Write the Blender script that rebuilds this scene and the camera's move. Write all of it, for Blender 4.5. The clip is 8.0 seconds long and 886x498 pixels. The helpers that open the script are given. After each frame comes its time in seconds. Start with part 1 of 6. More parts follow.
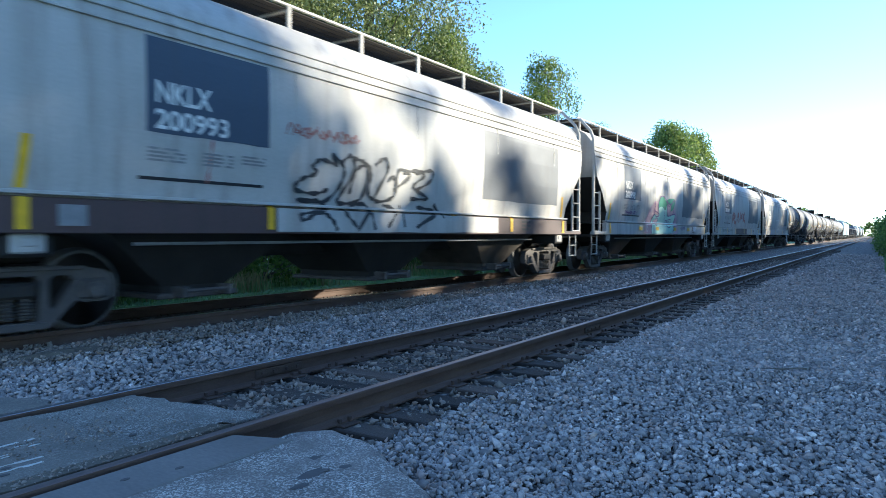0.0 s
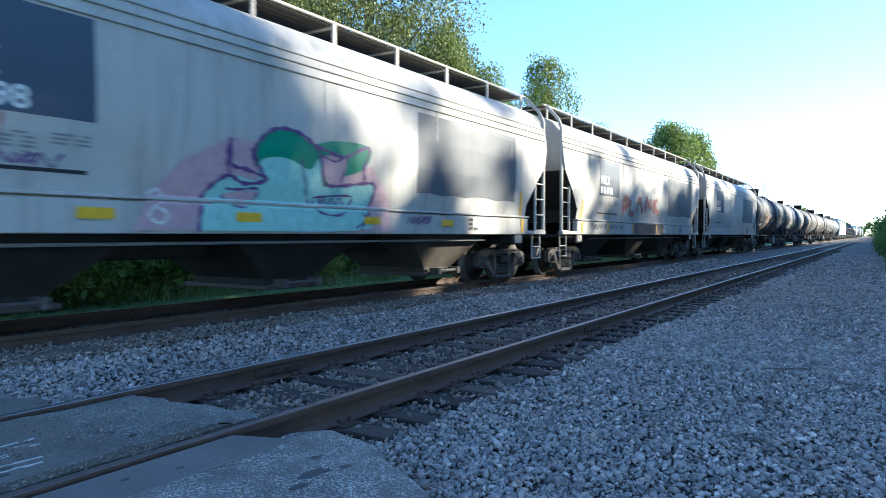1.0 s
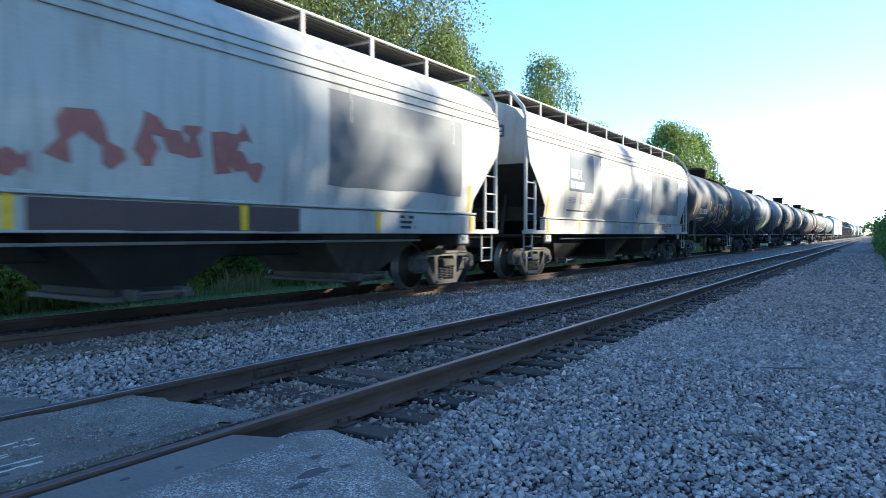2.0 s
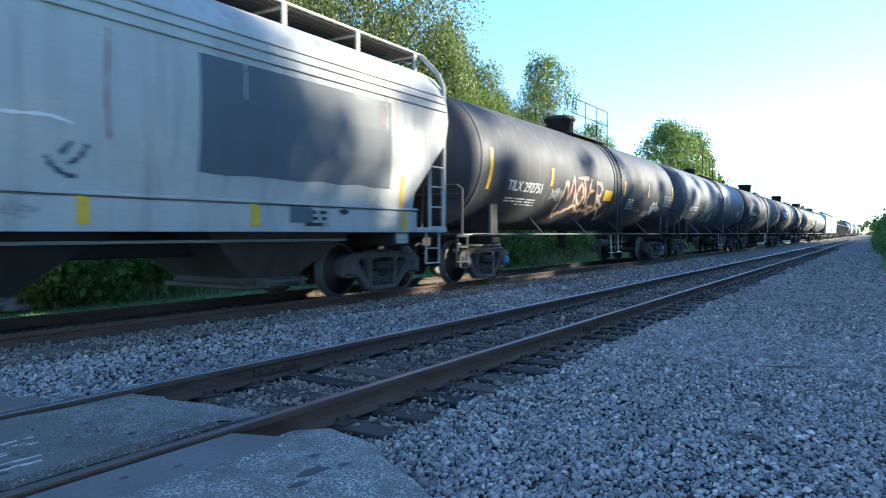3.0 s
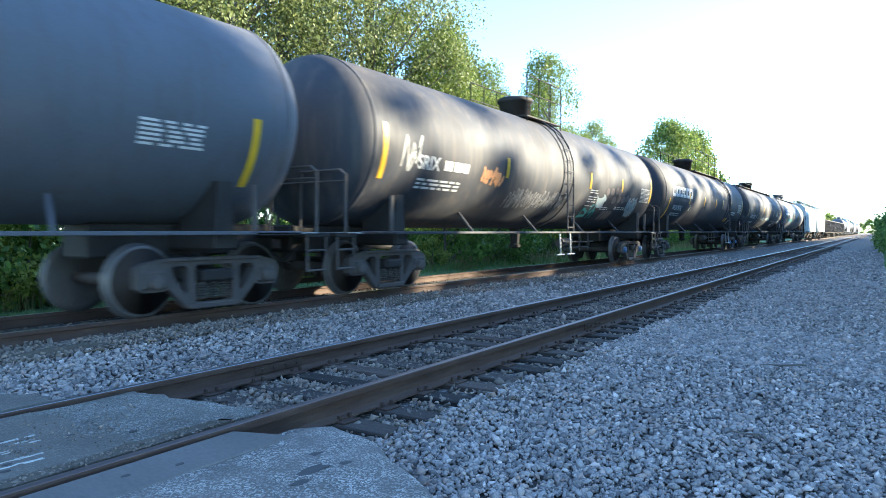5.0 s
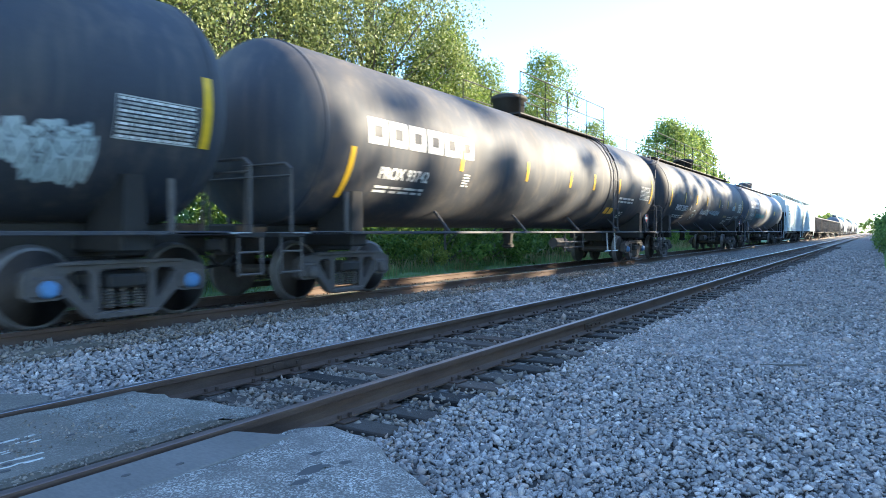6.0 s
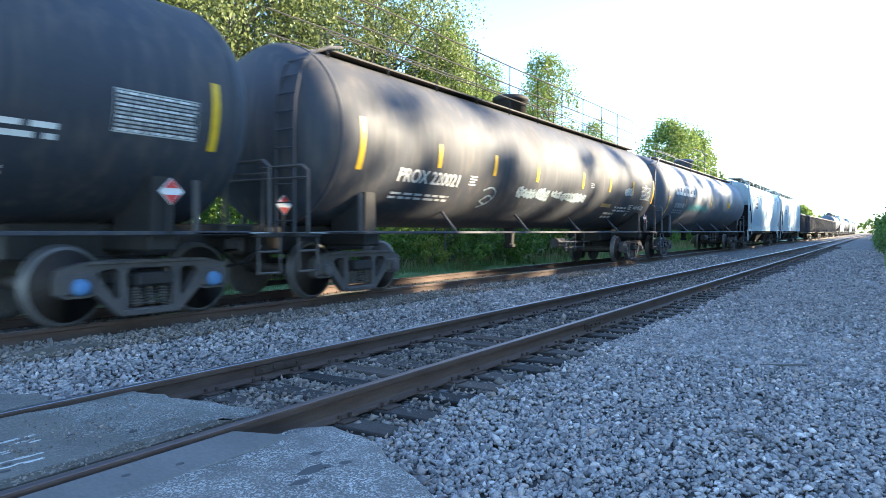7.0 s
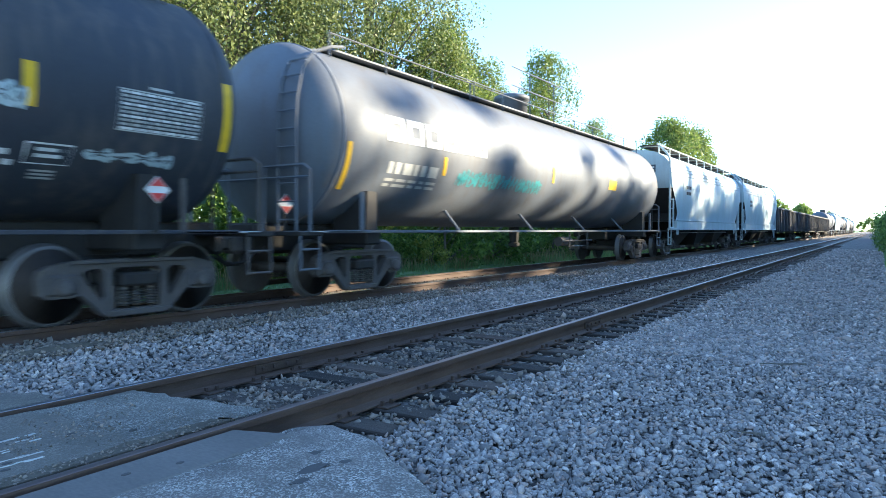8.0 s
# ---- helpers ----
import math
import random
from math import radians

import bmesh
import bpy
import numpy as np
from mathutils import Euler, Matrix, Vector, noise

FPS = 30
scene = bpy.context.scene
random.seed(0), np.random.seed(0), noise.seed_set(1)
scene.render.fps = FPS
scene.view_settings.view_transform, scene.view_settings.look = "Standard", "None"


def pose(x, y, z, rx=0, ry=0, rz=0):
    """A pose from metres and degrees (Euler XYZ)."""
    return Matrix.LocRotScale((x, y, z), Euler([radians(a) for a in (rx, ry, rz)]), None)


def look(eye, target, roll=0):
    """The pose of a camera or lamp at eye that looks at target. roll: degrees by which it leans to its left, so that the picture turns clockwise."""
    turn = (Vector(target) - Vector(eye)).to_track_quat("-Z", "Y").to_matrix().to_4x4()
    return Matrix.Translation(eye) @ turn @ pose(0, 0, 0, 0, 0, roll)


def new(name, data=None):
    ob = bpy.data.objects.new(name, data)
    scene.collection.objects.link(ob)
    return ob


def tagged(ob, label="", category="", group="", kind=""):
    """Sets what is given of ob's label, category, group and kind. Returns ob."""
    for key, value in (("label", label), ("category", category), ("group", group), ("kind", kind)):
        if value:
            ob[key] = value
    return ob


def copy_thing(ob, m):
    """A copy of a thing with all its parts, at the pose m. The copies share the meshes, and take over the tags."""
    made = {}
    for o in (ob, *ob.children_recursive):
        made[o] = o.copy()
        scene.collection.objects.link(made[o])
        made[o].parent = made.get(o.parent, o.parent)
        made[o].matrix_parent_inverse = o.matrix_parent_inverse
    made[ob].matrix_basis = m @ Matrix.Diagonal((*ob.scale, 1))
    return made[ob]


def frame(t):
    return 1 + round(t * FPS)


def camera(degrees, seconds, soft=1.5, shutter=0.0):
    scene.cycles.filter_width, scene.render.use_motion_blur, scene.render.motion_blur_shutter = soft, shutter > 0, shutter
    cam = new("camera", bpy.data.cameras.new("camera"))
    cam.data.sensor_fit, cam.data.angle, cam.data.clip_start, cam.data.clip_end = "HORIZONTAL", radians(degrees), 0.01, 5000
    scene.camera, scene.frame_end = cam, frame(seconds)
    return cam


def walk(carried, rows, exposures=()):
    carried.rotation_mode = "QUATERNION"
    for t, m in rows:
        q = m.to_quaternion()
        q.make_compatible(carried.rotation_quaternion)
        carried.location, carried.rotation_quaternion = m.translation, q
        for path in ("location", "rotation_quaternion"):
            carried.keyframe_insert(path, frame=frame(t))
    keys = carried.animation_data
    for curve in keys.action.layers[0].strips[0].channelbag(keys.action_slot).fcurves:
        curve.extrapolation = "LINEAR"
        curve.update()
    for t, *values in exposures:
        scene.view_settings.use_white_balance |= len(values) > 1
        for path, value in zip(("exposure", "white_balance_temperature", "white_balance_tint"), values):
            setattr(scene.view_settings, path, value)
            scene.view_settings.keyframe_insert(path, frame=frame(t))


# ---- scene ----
V = 19.34          # train speed, m/s
YC, ZR = 8.57, 0.113  # centre line and rail height of the far track
YN = 4.1         # centre line of the near track, rail top at z = 0
YAW = 33.19

# small settling of the tripod: seconds, tilt and turn in degrees
TILTS = ((0.0, 0.92, 0), (1.5, 0.92, 0), (3.0, 1.07, -0.1), (3.5, 1.07, 0), (4.0, 1.08, 0.05), (4.5, 1.17, 0), (6.0, 1.23, 0),
         (7.0, 1.23, 0), (7.5, 1.24, 0), (8.0, 1.32, 0))
cam = camera(67.2, 8.0, 0.75, 0.14)
walk(cam, [(t, pose(0, 0, 1.198, 89.715 - tilt, 0, YAW - 90 + turn)) for t, tilt, turn in TILTS],
     [(0.0, 1.6, 5300, 4), (1.5, 1.68, 5300, 4), (3.0, 1.78, 5300, 3), (3.5, 2.15, 5550, 1), (4.5, 2.36, 5650, 2), (7.0, 2.52, 5950, 7), (8.0, 2.25, 5750, 4)])

# ---- world, sun ----
SUN_EL, SUN_AZ = 19.0, -45.0     # azimuth from +x towards +y
world = bpy.data.worlds.new("sky_world")
world.use_nodes = True
scene.world = world
wn = world.node_tree.nodes
sky = wn.new("ShaderNodeTexSky")
sky.sky_type, sky.sun_disc = "NISHITA", False
sky.sun_elevation, sky.sun_rotation = radians(SUN_EL), radians(90 - SUN_AZ)
sky.air_density, sky.dust_density, sky.ozone_density = 0.76, 0.0, 1.8
world.node_tree.links.new(sky.outputs[0], wn["Background"].inputs[0])
wn["Background"].inputs[1].default_value = 0.15
sun = new("sun", bpy.data.lights.new("sun", "SUN"))
sun.data.energy, sun.data.angle, sun.data.color = 5.0, radians(1.0), (1.0, 0.80, 0.54)
a, e = radians(SUN_AZ), radians(SUN_EL)
sun.matrix_world = look((0, 0, 0), (-math.cos(a) * math.cos(e), -math.sin(a) * math.cos(e), -math.sin(e)))


# ---- materials ----
def nodes_of(name):
    m = bpy.data.materials.new(name)
    m.use_nodes = True
    return m, m.node_tree.nodes, m.node_tree.links, m.node_tree.nodes["Principled BSDF"]


def noise_tex(n, l, scale, detail=4, stretch=(1, 1, 1), source="Object", rough=0.6):
    co = n.new("ShaderNodeTexCoord")
    mp = n.new("ShaderNodeMapping")
    mp.inputs["Scale"].default_value = stretch
    t = n.new("ShaderNodeTexNoise")
    t.inputs["Scale"].default_value, t.inputs["Detail"].default_value = scale, detail
    t.inputs["Roughness"].default_value = rough
    l.new(co.outputs[source], mp.inputs[0])
    l.new(mp.outputs[0], t.inputs["Vector"])
    return t.outputs["Fac"]


def ramp(n, l, fac, stops):
    r = n.new("ShaderNodeValToRGB")
    el = r.color_ramp.elements
    while len(el) < len(stops):
        el.new(0.5)
    for q, (p, c) in zip(el, stops):
        q.position, q.color = p, (*c, 1) if len(c) == 3 else c
    l.new(fac, r.inputs[0])
    return r.outputs[0]


def mix(n, l, fac, a, b, mode="MIX"):
    m = n.new("ShaderNodeMix")
    m.data_type, m.blend_type = "RGBA", mode
    for sock, v in ((m.inputs[0], fac), (m.inputs[6], a), (m.inputs[7], b)):
        if isinstance(v, (int, float)):
            sock.default_value = v
        elif isinstance(v, tuple):
            sock.default_value = (*v, 1)
        else:
            l.new(v, sock)
    return m.outputs[2]


def bump(n, l, p, height, strength, distance):
    b = n.new("ShaderNodeBump")
    b.inputs["Strength"].default_value, b.inputs["Distance"].default_value = strength, distance
    l.new(height, b.inputs["Height"])
    l.new(b.outputs[0], p.inputs["Normal"])


def grained(name, c1, c2, scale, rough=0.8, metal=0.0, fine=60, relief=0.3, depth=0.01, stretch=(1, 1, 1), random_by=""):
    """Two colours over two scales of noise, with relief."""
    m, n, l, p = nodes_of(name)
    big = noise_tex(n, l, scale, 5, stretch)
    small = noise_tex(n, l, fine, 3, stretch)
    col = mix(n, l, ramp(n, l, big, [(0.3, (0, 0, 0)), (0.7, (1, 1, 1))]), c1, c2)
    col = mix(n, l, 0.5, col, ramp(n, l, small, [(0.2, (0.35,) * 3), (0.8, (1.0,) * 3)]), "MULTIPLY")
    if random_by:
        if random_by == "island":
            r = n.new("ShaderNodeNewGeometry").outputs["Random Per Island"]
        else:
            r = n.new("ShaderNodeObjectInfo").outputs["Random"]
        col = mix(n, l, 0.75, col, ramp(n, l, r, [(0.0, (0.12, 0.13, 0.14)), (0.35, (0.5, 0.51, 0.53)), (0.75, (0.95, 0.95, 0.94)), (0.9, (0.8, 0.62, 0.52)), (1.0, (1.7, 1.68, 1.65))]), "MULTIPLY")
    l.new(col, p.inputs["Base Color"])
    p.inputs["Roughness"].default_value, p.inputs["Metallic"].default_value = rough, metal
    if relief:
        bump(n, l, p, small, relief, depth)
    return m


def speckled(name, c1, c2, chip, scale):
    """Asphalt: dark binder with pale stone chips showing."""
    m, n, l, p = nodes_of(name)
    co = n.new("ShaderNodeTexCoord")
    v = n.new("ShaderNodeTexVoronoi")
    v.inputs["Scale"].default_value = scale
    l.new(co.outputs["Object"], v.inputs["Vector"])
    sep = n.new("ShaderNodeSeparateColor")
    l.new(v.outputs["Color"], sep.inputs[0])
    big, patchy = noise_tex(n, l, 1.1, 6), noise_tex(n, l, 5, 5)
    col = mix(n, l, ramp(n, l, big, [(0.35, (0, 0, 0)), (0.65, (1, 1, 1))]), c1, c2)
    chips = mix(n, l, ramp(n, l, sep.outputs[0], [(0.45, (0, 0, 0)), (0.95, (1, 1, 1))]), (0, 0, 0), ramp(n, l, patchy, [(0.35, (0.15,) * 3), (0.65, (0.9,) * 3)]))
    col = mix(n, l, chips, col, chip)
    l.new(col, p.inputs["Base Color"])
    p.inputs["Roughness"].default_value = 0.85
    bump(n, l, p, v.outputs["Distance"], 0.8, 0.006)
    return m


def car_paint(name, colour, dirt=(0.06, 0.045, 0.035), amount=0.55, rough=0.42):
    """Weathered rolling stock paint: run-down streaks, blotches and fine grime."""
    m, n, l, p = nodes_of(name)
    streak = noise_tex(n, l, 1.6, 6, (3.0, 3.0, 0.22))
    blotch = noise_tex(n, l, 0.55, 6)
    fine = noise_tex(n, l, 28, 4)
    f1 = ramp(n, l, streak, [(0.48, (0, 0, 0)), (0.78, (amount,) * 3)])
    f2 = ramp(n, l, blotch, [(0.45, (0, 0, 0)), (0.75, (amount * 0.6,) * 3)])
    col = mix(n, l, f1, colour, dirt)
    col = mix(n, l, f2, col, dirt)
    col = mix(n, l, 0.22, col, ramp(n, l, fine, [(0.3, (0.4,) * 3), (0.7, (1.0,) * 3)]), "MULTIPLY")
    l.new(col, p.inputs["Base Color"])
    rr = ramp(n, l, blotch, [(0.3, (rough,) * 3), (0.7, (min(1, rough + 0.25),) * 3)])
    l.new(rr, p.inputs["Roughness"])
    wide = noise_tex(n, l, 0.9, 2)
    bump(n, l, p, wide, 0.12, 0.02)
    return m


def plain(name, colour, rough=0.6, metal=0.0):
    m, n, l, p = nodes_of(name)
    f = noise_tex(n, l, 9, 5)
    col = mix(n, l, 0.4, colour, ramp(n, l, f, [(0.3, (0.45,) * 3), (0.65, (1.0,) * 3)]), "MULTIPLY")
    l.new(col, p.inputs["Base Color"])
    p.inputs["Roughness"].default_value, p.inputs["Metallic"].default_value = rough, metal
    return m


def foliage(name, dark, light):
    m, n, l, p = nodes_of(name)
    r = n.new("ShaderNodeNewGeometry").outputs["Random Per Island"]
    big = noise_tex(n, l, 0.7, 3)
    col = ramp(n, l, r, [(0.0, dark), (1.0, light)])
    col = mix(n, l, 0.5, col, ramp(n, l, big, [(0.3, (0.55, 0.65, 0.5)), (0.7, (1.1, 1.1, 0.9))]), "MULTIPLY")
    l.new(col, p.inputs["Base Color"])
    p.inputs["Roughness"].default_value = 0.55
    tr = n.new("ShaderNodeBsdfTranslucent")
    l.new(col, tr.inputs["Color"])
    ms = n.new("ShaderNodeMixShader")
    ms.inputs[0].default_value = 0.42
    l.new(p.outputs[0], ms.inputs[1])
    l.new(tr.outputs[0], ms.inputs[2])
    l.new(ms.outputs[0], n["Material Output"].inputs["Surface"])
    return m


def ground_mat():
    m, n, l, p = nodes_of("meadow_soil")
    f = noise_tex(n, l, 0.5, 6)
    g = noise_tex(n, l, 12, 4)
    col = ramp(n, l, f, [(0.3, (0.14, 0.25, 0.11)), (0.55, (0.17, 0.28, 0.12)), (0.78, (0.2, 0.23, 0.13))])
    col = mix(n, l, 0.6, col, ramp(n, l, g, [(0.3, (0.4,) * 3), (0.7, (1.1,) * 3)]), "MULTIPLY")
    l.new(col, p.inputs["Base Color"])
    p.inputs["Roughness"].default_value = 0.95
    bump(n, l, p, g, 0.6, 0.05)
    return m


def ballast_mat():
    """Crushed grey stone that goes on between the loose stones."""
    m, n, l, p = nodes_of("crushed_stone_bed")
    co = n.new("ShaderNodeTexCoord")
    v = n.new("ShaderNodeTexVoronoi")
    v.inputs["Scale"].default_value = 19
    l.new(co.outputs["Object"], v.inputs["Vector"])
    sep = n.new("ShaderNodeSeparateColor")
    l.new(v.outputs["Color"], sep.inputs[0])
    big = noise_tex(n, l, 0.6, 5)
    col = ramp(n, l, sep.outputs[0], [(0.0, (0.055, 0.05, 0.048)), (0.5, (0.20, 0.183, 0.17)), (1.0, (0.45, 0.41, 0.38))])
    col = mix(n, l, ramp(n, l, v.outputs["Distance"], [(0.25, (0, 0, 0)), (0.65, (0.75,) * 3)]), col, (0.05, 0.048, 0.046))
    col = mix(n, l, ramp(n, l, big, [(0.5, (0, 0, 0)), (0.8, (0.35,) * 3)]), col, (0.13, 0.10, 0.075))
    l.new(col, p.inputs["Base Color"])
    p.inputs["Roughness"].default_value = 0.9
    inv = n.new("ShaderNodeMath")
    inv.operation = "SUBTRACT"
    inv.inputs[0].default_value = 1.0
    l.new(v.outputs["Distance"], inv.inputs[1])
    bump(n, l, p, inv.outputs[0], 1.0, 0.04)
    return m


M_GROUND, M_BED = ground_mat(), ballast_mat()
M_STONE = grained("grey_ballast_stone", (0.45, 0.40, 0.365), (0.69, 0.62, 0.57), 3, 0.9, 0, 70, 0.3, 0.004, random_by="island")
M_STONE_BROWN = grained("rusty_ballast_stone", (0.25, 0.205, 0.165), (0.44, 0.375, 0.31), 3, 0.9, 0, 70, 0.3, 0.004, random_by="island")
M_RAIL = grained("rusty_rail_steel", (0.085, 0.05, 0.036), (0.13, 0.085, 0.062), 2.2, 0.75, 0.15, 50, 0.25, 0.003, (1, 3, 3))
M_HEAD = grained("polished_rail_head", (0.55, 0.56, 0.6), (0.42, 0.41, 0.42), 1.4, 0.36, 0.95, 30, 0.05, 0.001, (0.3, 6, 1))
M_TIE = grained("weathered_tie_wood", (0.055, 0.043, 0.036), (0.13, 0.105, 0.088), 3, 0.9, 0, 40, 0.7, 0.012, (6, 0.5, 6), "object")
M_IRON = grained("rusty_iron", (0.07, 0.045, 0.033), (0.11, 0.07, 0.05), 6, 0.8, 0.2)
M_ASPHALT = speckled("worn_asphalt", (0.135, 0.12, 0.107), (0.205, 0.183, 0.162), (0.74, 0.68, 0.61), 115)
M_PATCH = speckled("stony_asphalt_patch", (0.10, 0.093, 0.082), (0.16, 0.15, 0.13), (0.5, 0.47, 0.42), 115)
M_WORN = grained("dull_rail_head", (0.22, 0.17, 0.16), (0.34, 0.29, 0.28), 1.4, 0.5, 0.85, 30, 0.08, 0.001, (0.3, 6, 1))
M_PANEL = grained("crossing_panel_rubber", (0.165, 0.15, 0.137), (0.225, 0.205, 0.187), 1.1, 0.8, 0, 60, 0.25, 0.006, (1, 0.4, 1))
M_CENTRE = speckled("old_oiled_asphalt", (0.11, 0.1, 0.086), (0.175, 0.158, 0.134), (0.30, 0.27, 0.23), 120)
M_DIRT = grained("packed_dirt", (0.09, 0.075, 0.055), (0.17, 0.145, 0.11), 5, 0.95, 0, 80, 0.8, 0.01)
M_MARK = plain("worn_white_road_paint", (0.62, 0.61, 0.58), 0.7)
M_TAR = plain("dark_tar_patch", (0.085, 0.08, 0.078), 0.8)
M_GREY = car_paint("weathered_light_grey_car_paint", (0.47, 0.455, 0.43), (0.17, 0.13, 0.095), 0.55, 0.5)
M_WHITE = car_paint("white_car_paint", (0.47, 0.57, 0.61), (0.3, 0.27, 0.23), 0.3, 0.4)
M_BLACK = car_paint("black_tank_paint", (0.033, 0.037, 0.050), (0.15, 0.125, 0.10), 0.5, 0.58)
# grimy steel, lightened for the hopper that the sun reaches
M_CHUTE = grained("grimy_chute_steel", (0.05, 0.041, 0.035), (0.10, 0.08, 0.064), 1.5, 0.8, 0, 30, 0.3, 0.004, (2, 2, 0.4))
M_BLUEGREY = car_paint("grey_blue_tank_paint", (0.115, 0.13, 0.16), (0.10, 0.082, 0.068), 0.5, 0.5)
M_SLATE = car_paint("slate_grey_tank_paint", (0.105, 0.115, 0.14), (0.085, 0.07, 0.06), 0.5, 0.52)
M_MAROON = car_paint("maroon_brown_sill_paint", (0.085, 0.052, 0.05), (0.05, 0.04, 0.035), 0.4, 0.5)
M_NAVY = car_paint("navy_overpaint", (0.055, 0.075, 0.115), (0.07, 0.07, 0.075), 0.3, 0.45)
M_OVER = car_paint("dark_grey_overpaint", (0.105, 0.115, 0.135), (0.08, 0.075, 0.07), 0.3, 0.5)
# underframe grime, also used as painted shade below the hopper bodies
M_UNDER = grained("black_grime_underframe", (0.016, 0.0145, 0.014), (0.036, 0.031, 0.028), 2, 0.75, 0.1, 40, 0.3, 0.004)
M_TRUCK = grained("dusty_truck_casting", (0.075, 0.066, 0.064), (0.13, 0.114, 0.105), 3, 0.75, 0.1, 40, 0.4, 0.004)
M_WHEEL = grained("dark_wheel_steel", (0.045, 0.035, 0.03), (0.08, 0.062, 0.052), 3, 0.7, 0.2, 30, 0.2, 0.003)
M_TREAD = grained("worn_wheel_rim_steel", (0.13, 0.12, 0.115), (0.2, 0.19, 0.185), 3, 0.5, 0.5, 30, 0.1, 0.002)
M_CAP = plain("blue_bearing_cap_paint", (0.10, 0.22, 0.42), 0.5)
M_GALV = plain("galvanised_step_steel", (0.42, 0.43, 0.44), 0.45, 0.5)
M_YELLOW = plain("yellow_reflector_tape", (0.75, 0.46, 0.02), 0.45)
M_LETTER = plain("white_lettering_paint", (0.72, 0.72, 0.7), 0.6)
M_DARKLINE = plain("black_lettering_paint", (0.02, 0.02, 0.025), 0.6)
M_STAIN = plain("brown_product_stain", (0.075, 0.05, 0.035), 0.6)
M_FAINT = plain("faded_grey_stencil_paint", (0.24, 0.24, 0.25), 0.6)
M_RED = plain("red_placard", (0.6, 0.06, 0.05), 0.5)
M_GRAF_GREEN = plain("green_spray_paint", (0.02, 0.25, 0.14), 0.5)
M_GRAF_MINT = plain("mint_spray_paint", (0.36, 0.62, 0.56), 0.55)
M_GRAF_PINK = plain("pink_spray_haze", (0.50, 0.34, 0.37), 0.6)
M_GRAF_RED = plain("faded_red_spray_paint", (0.34, 0.13, 0.11), 0.6)
M_GRAF_PURPLE = plain("purple_spray_paint", (0.13, 0.06, 0.2), 0.55)
M_GRAF_BLACK = plain("black_spray_paint", (0.025, 0.027, 0.033), 0.55)
M_GRAF_ORANGE = plain("orange_spray_paint", (0.62, 0.3, 0.13), 0.55)
M_GRAF_SILVER = plain("silver_spray_paint", (0.45, 0.45, 0.43), 0.5)
M_GRAF_FADED = plain("faded_pinkish_spray_paint", (0.16, 0.135, 0.135), 0.6)
M_OCHRE = plain("faded_ochre_panel_paint", (0.30, 0.22, 0.08), 0.6)
M_GRAF_PALE = plain("pale_blue_spray_paint", (0.42, 0.50, 0.53), 0.55)
M_GRAF_LIME = plain("pale_green_spray_paint", (0.3, 0.5, 0.34), 0.55)
M_GRAF_TEAL = plain("teal_spray_paint", (0.05, 0.30, 0.33), 0.55)
M_LEAF = foliage("broadleaf_foliage", (0.08, 0.14, 0.03), (0.28, 0.33, 0.085))
M_LEAF2 = foliage("poplar_foliage", (0.08, 0.115, 0.04), (0.28, 0.31, 0.13))
M_LEAF3 = foliage("dark_shrub_foliage", (0.06, 0.13, 0.03), (0.24, 0.35, 0.08))
M_GRASS = foliage("meadow_grass", (0.20, 0.33, 0.14), (0.36, 0.49, 0.22))
M_DRY = foliage("dry_seed_grass", (0.34, 0.28, 0.15), (0.55, 0.48, 0.3))
# pale yellow-green leaf colour that carries the sunlight on the bushes
M_LEAF4 = foliage("yellow_green_weed_foliage", (0.22, 0.28, 0.05), (0.5, 0.52, 0.14))
M_BARK = grained("grey_bark", (0.11, 0.095, 0.08), (0.22, 0.2, 0.175), 4, 0.9, 0, 30, 0.8, 0.02, (4, 4, 0.6))


# ---- mesh helpers ----
def mesh_ob(name, bm, material, smooth=False):
    me = bpy.data.meshes.new(name)
    bm.to_mesh(me)
    bm.free()
    for q in me.polygons:
        q.use_smooth = smooth
    for mm in (material if isinstance(material, (list, tuple)) else [material]):
        me.materials.append(mm)
    return new(name, me)


def part(name, bm, material, parent, label="", smooth=False):
    ob = mesh_ob(name, bm, material, smooth)
    ob.parent = parent
    return tagged(ob, label)


def share(ob, parent, m):
    """Another object on the same mesh."""
    o = new(ob.name.split(".")[0], ob.data)
    o.parent = parent
    o.matrix_basis = m
    return o


def box(bm, x0, x1, y0, y1, z0, z1, bevel=0.0):
    t = bmesh.ops.create_cube(bm, size=1)
    for v in t["verts"]:
        v.co = Vector(((x0 + x1) / 2 + v.co.x * (x1 - x0), (y0 + y1) / 2 + v.co.y * (y1 - y0), (z0 + z1) / 2 + v.co.z * (z1 - z0)))
    if bevel:
        es = list({q for v in t["verts"] for q in v.link_edges})
        bmesh.ops.bevel(bm, geom=es, offset=bevel, segments=1, affect="EDGES")
    return bm


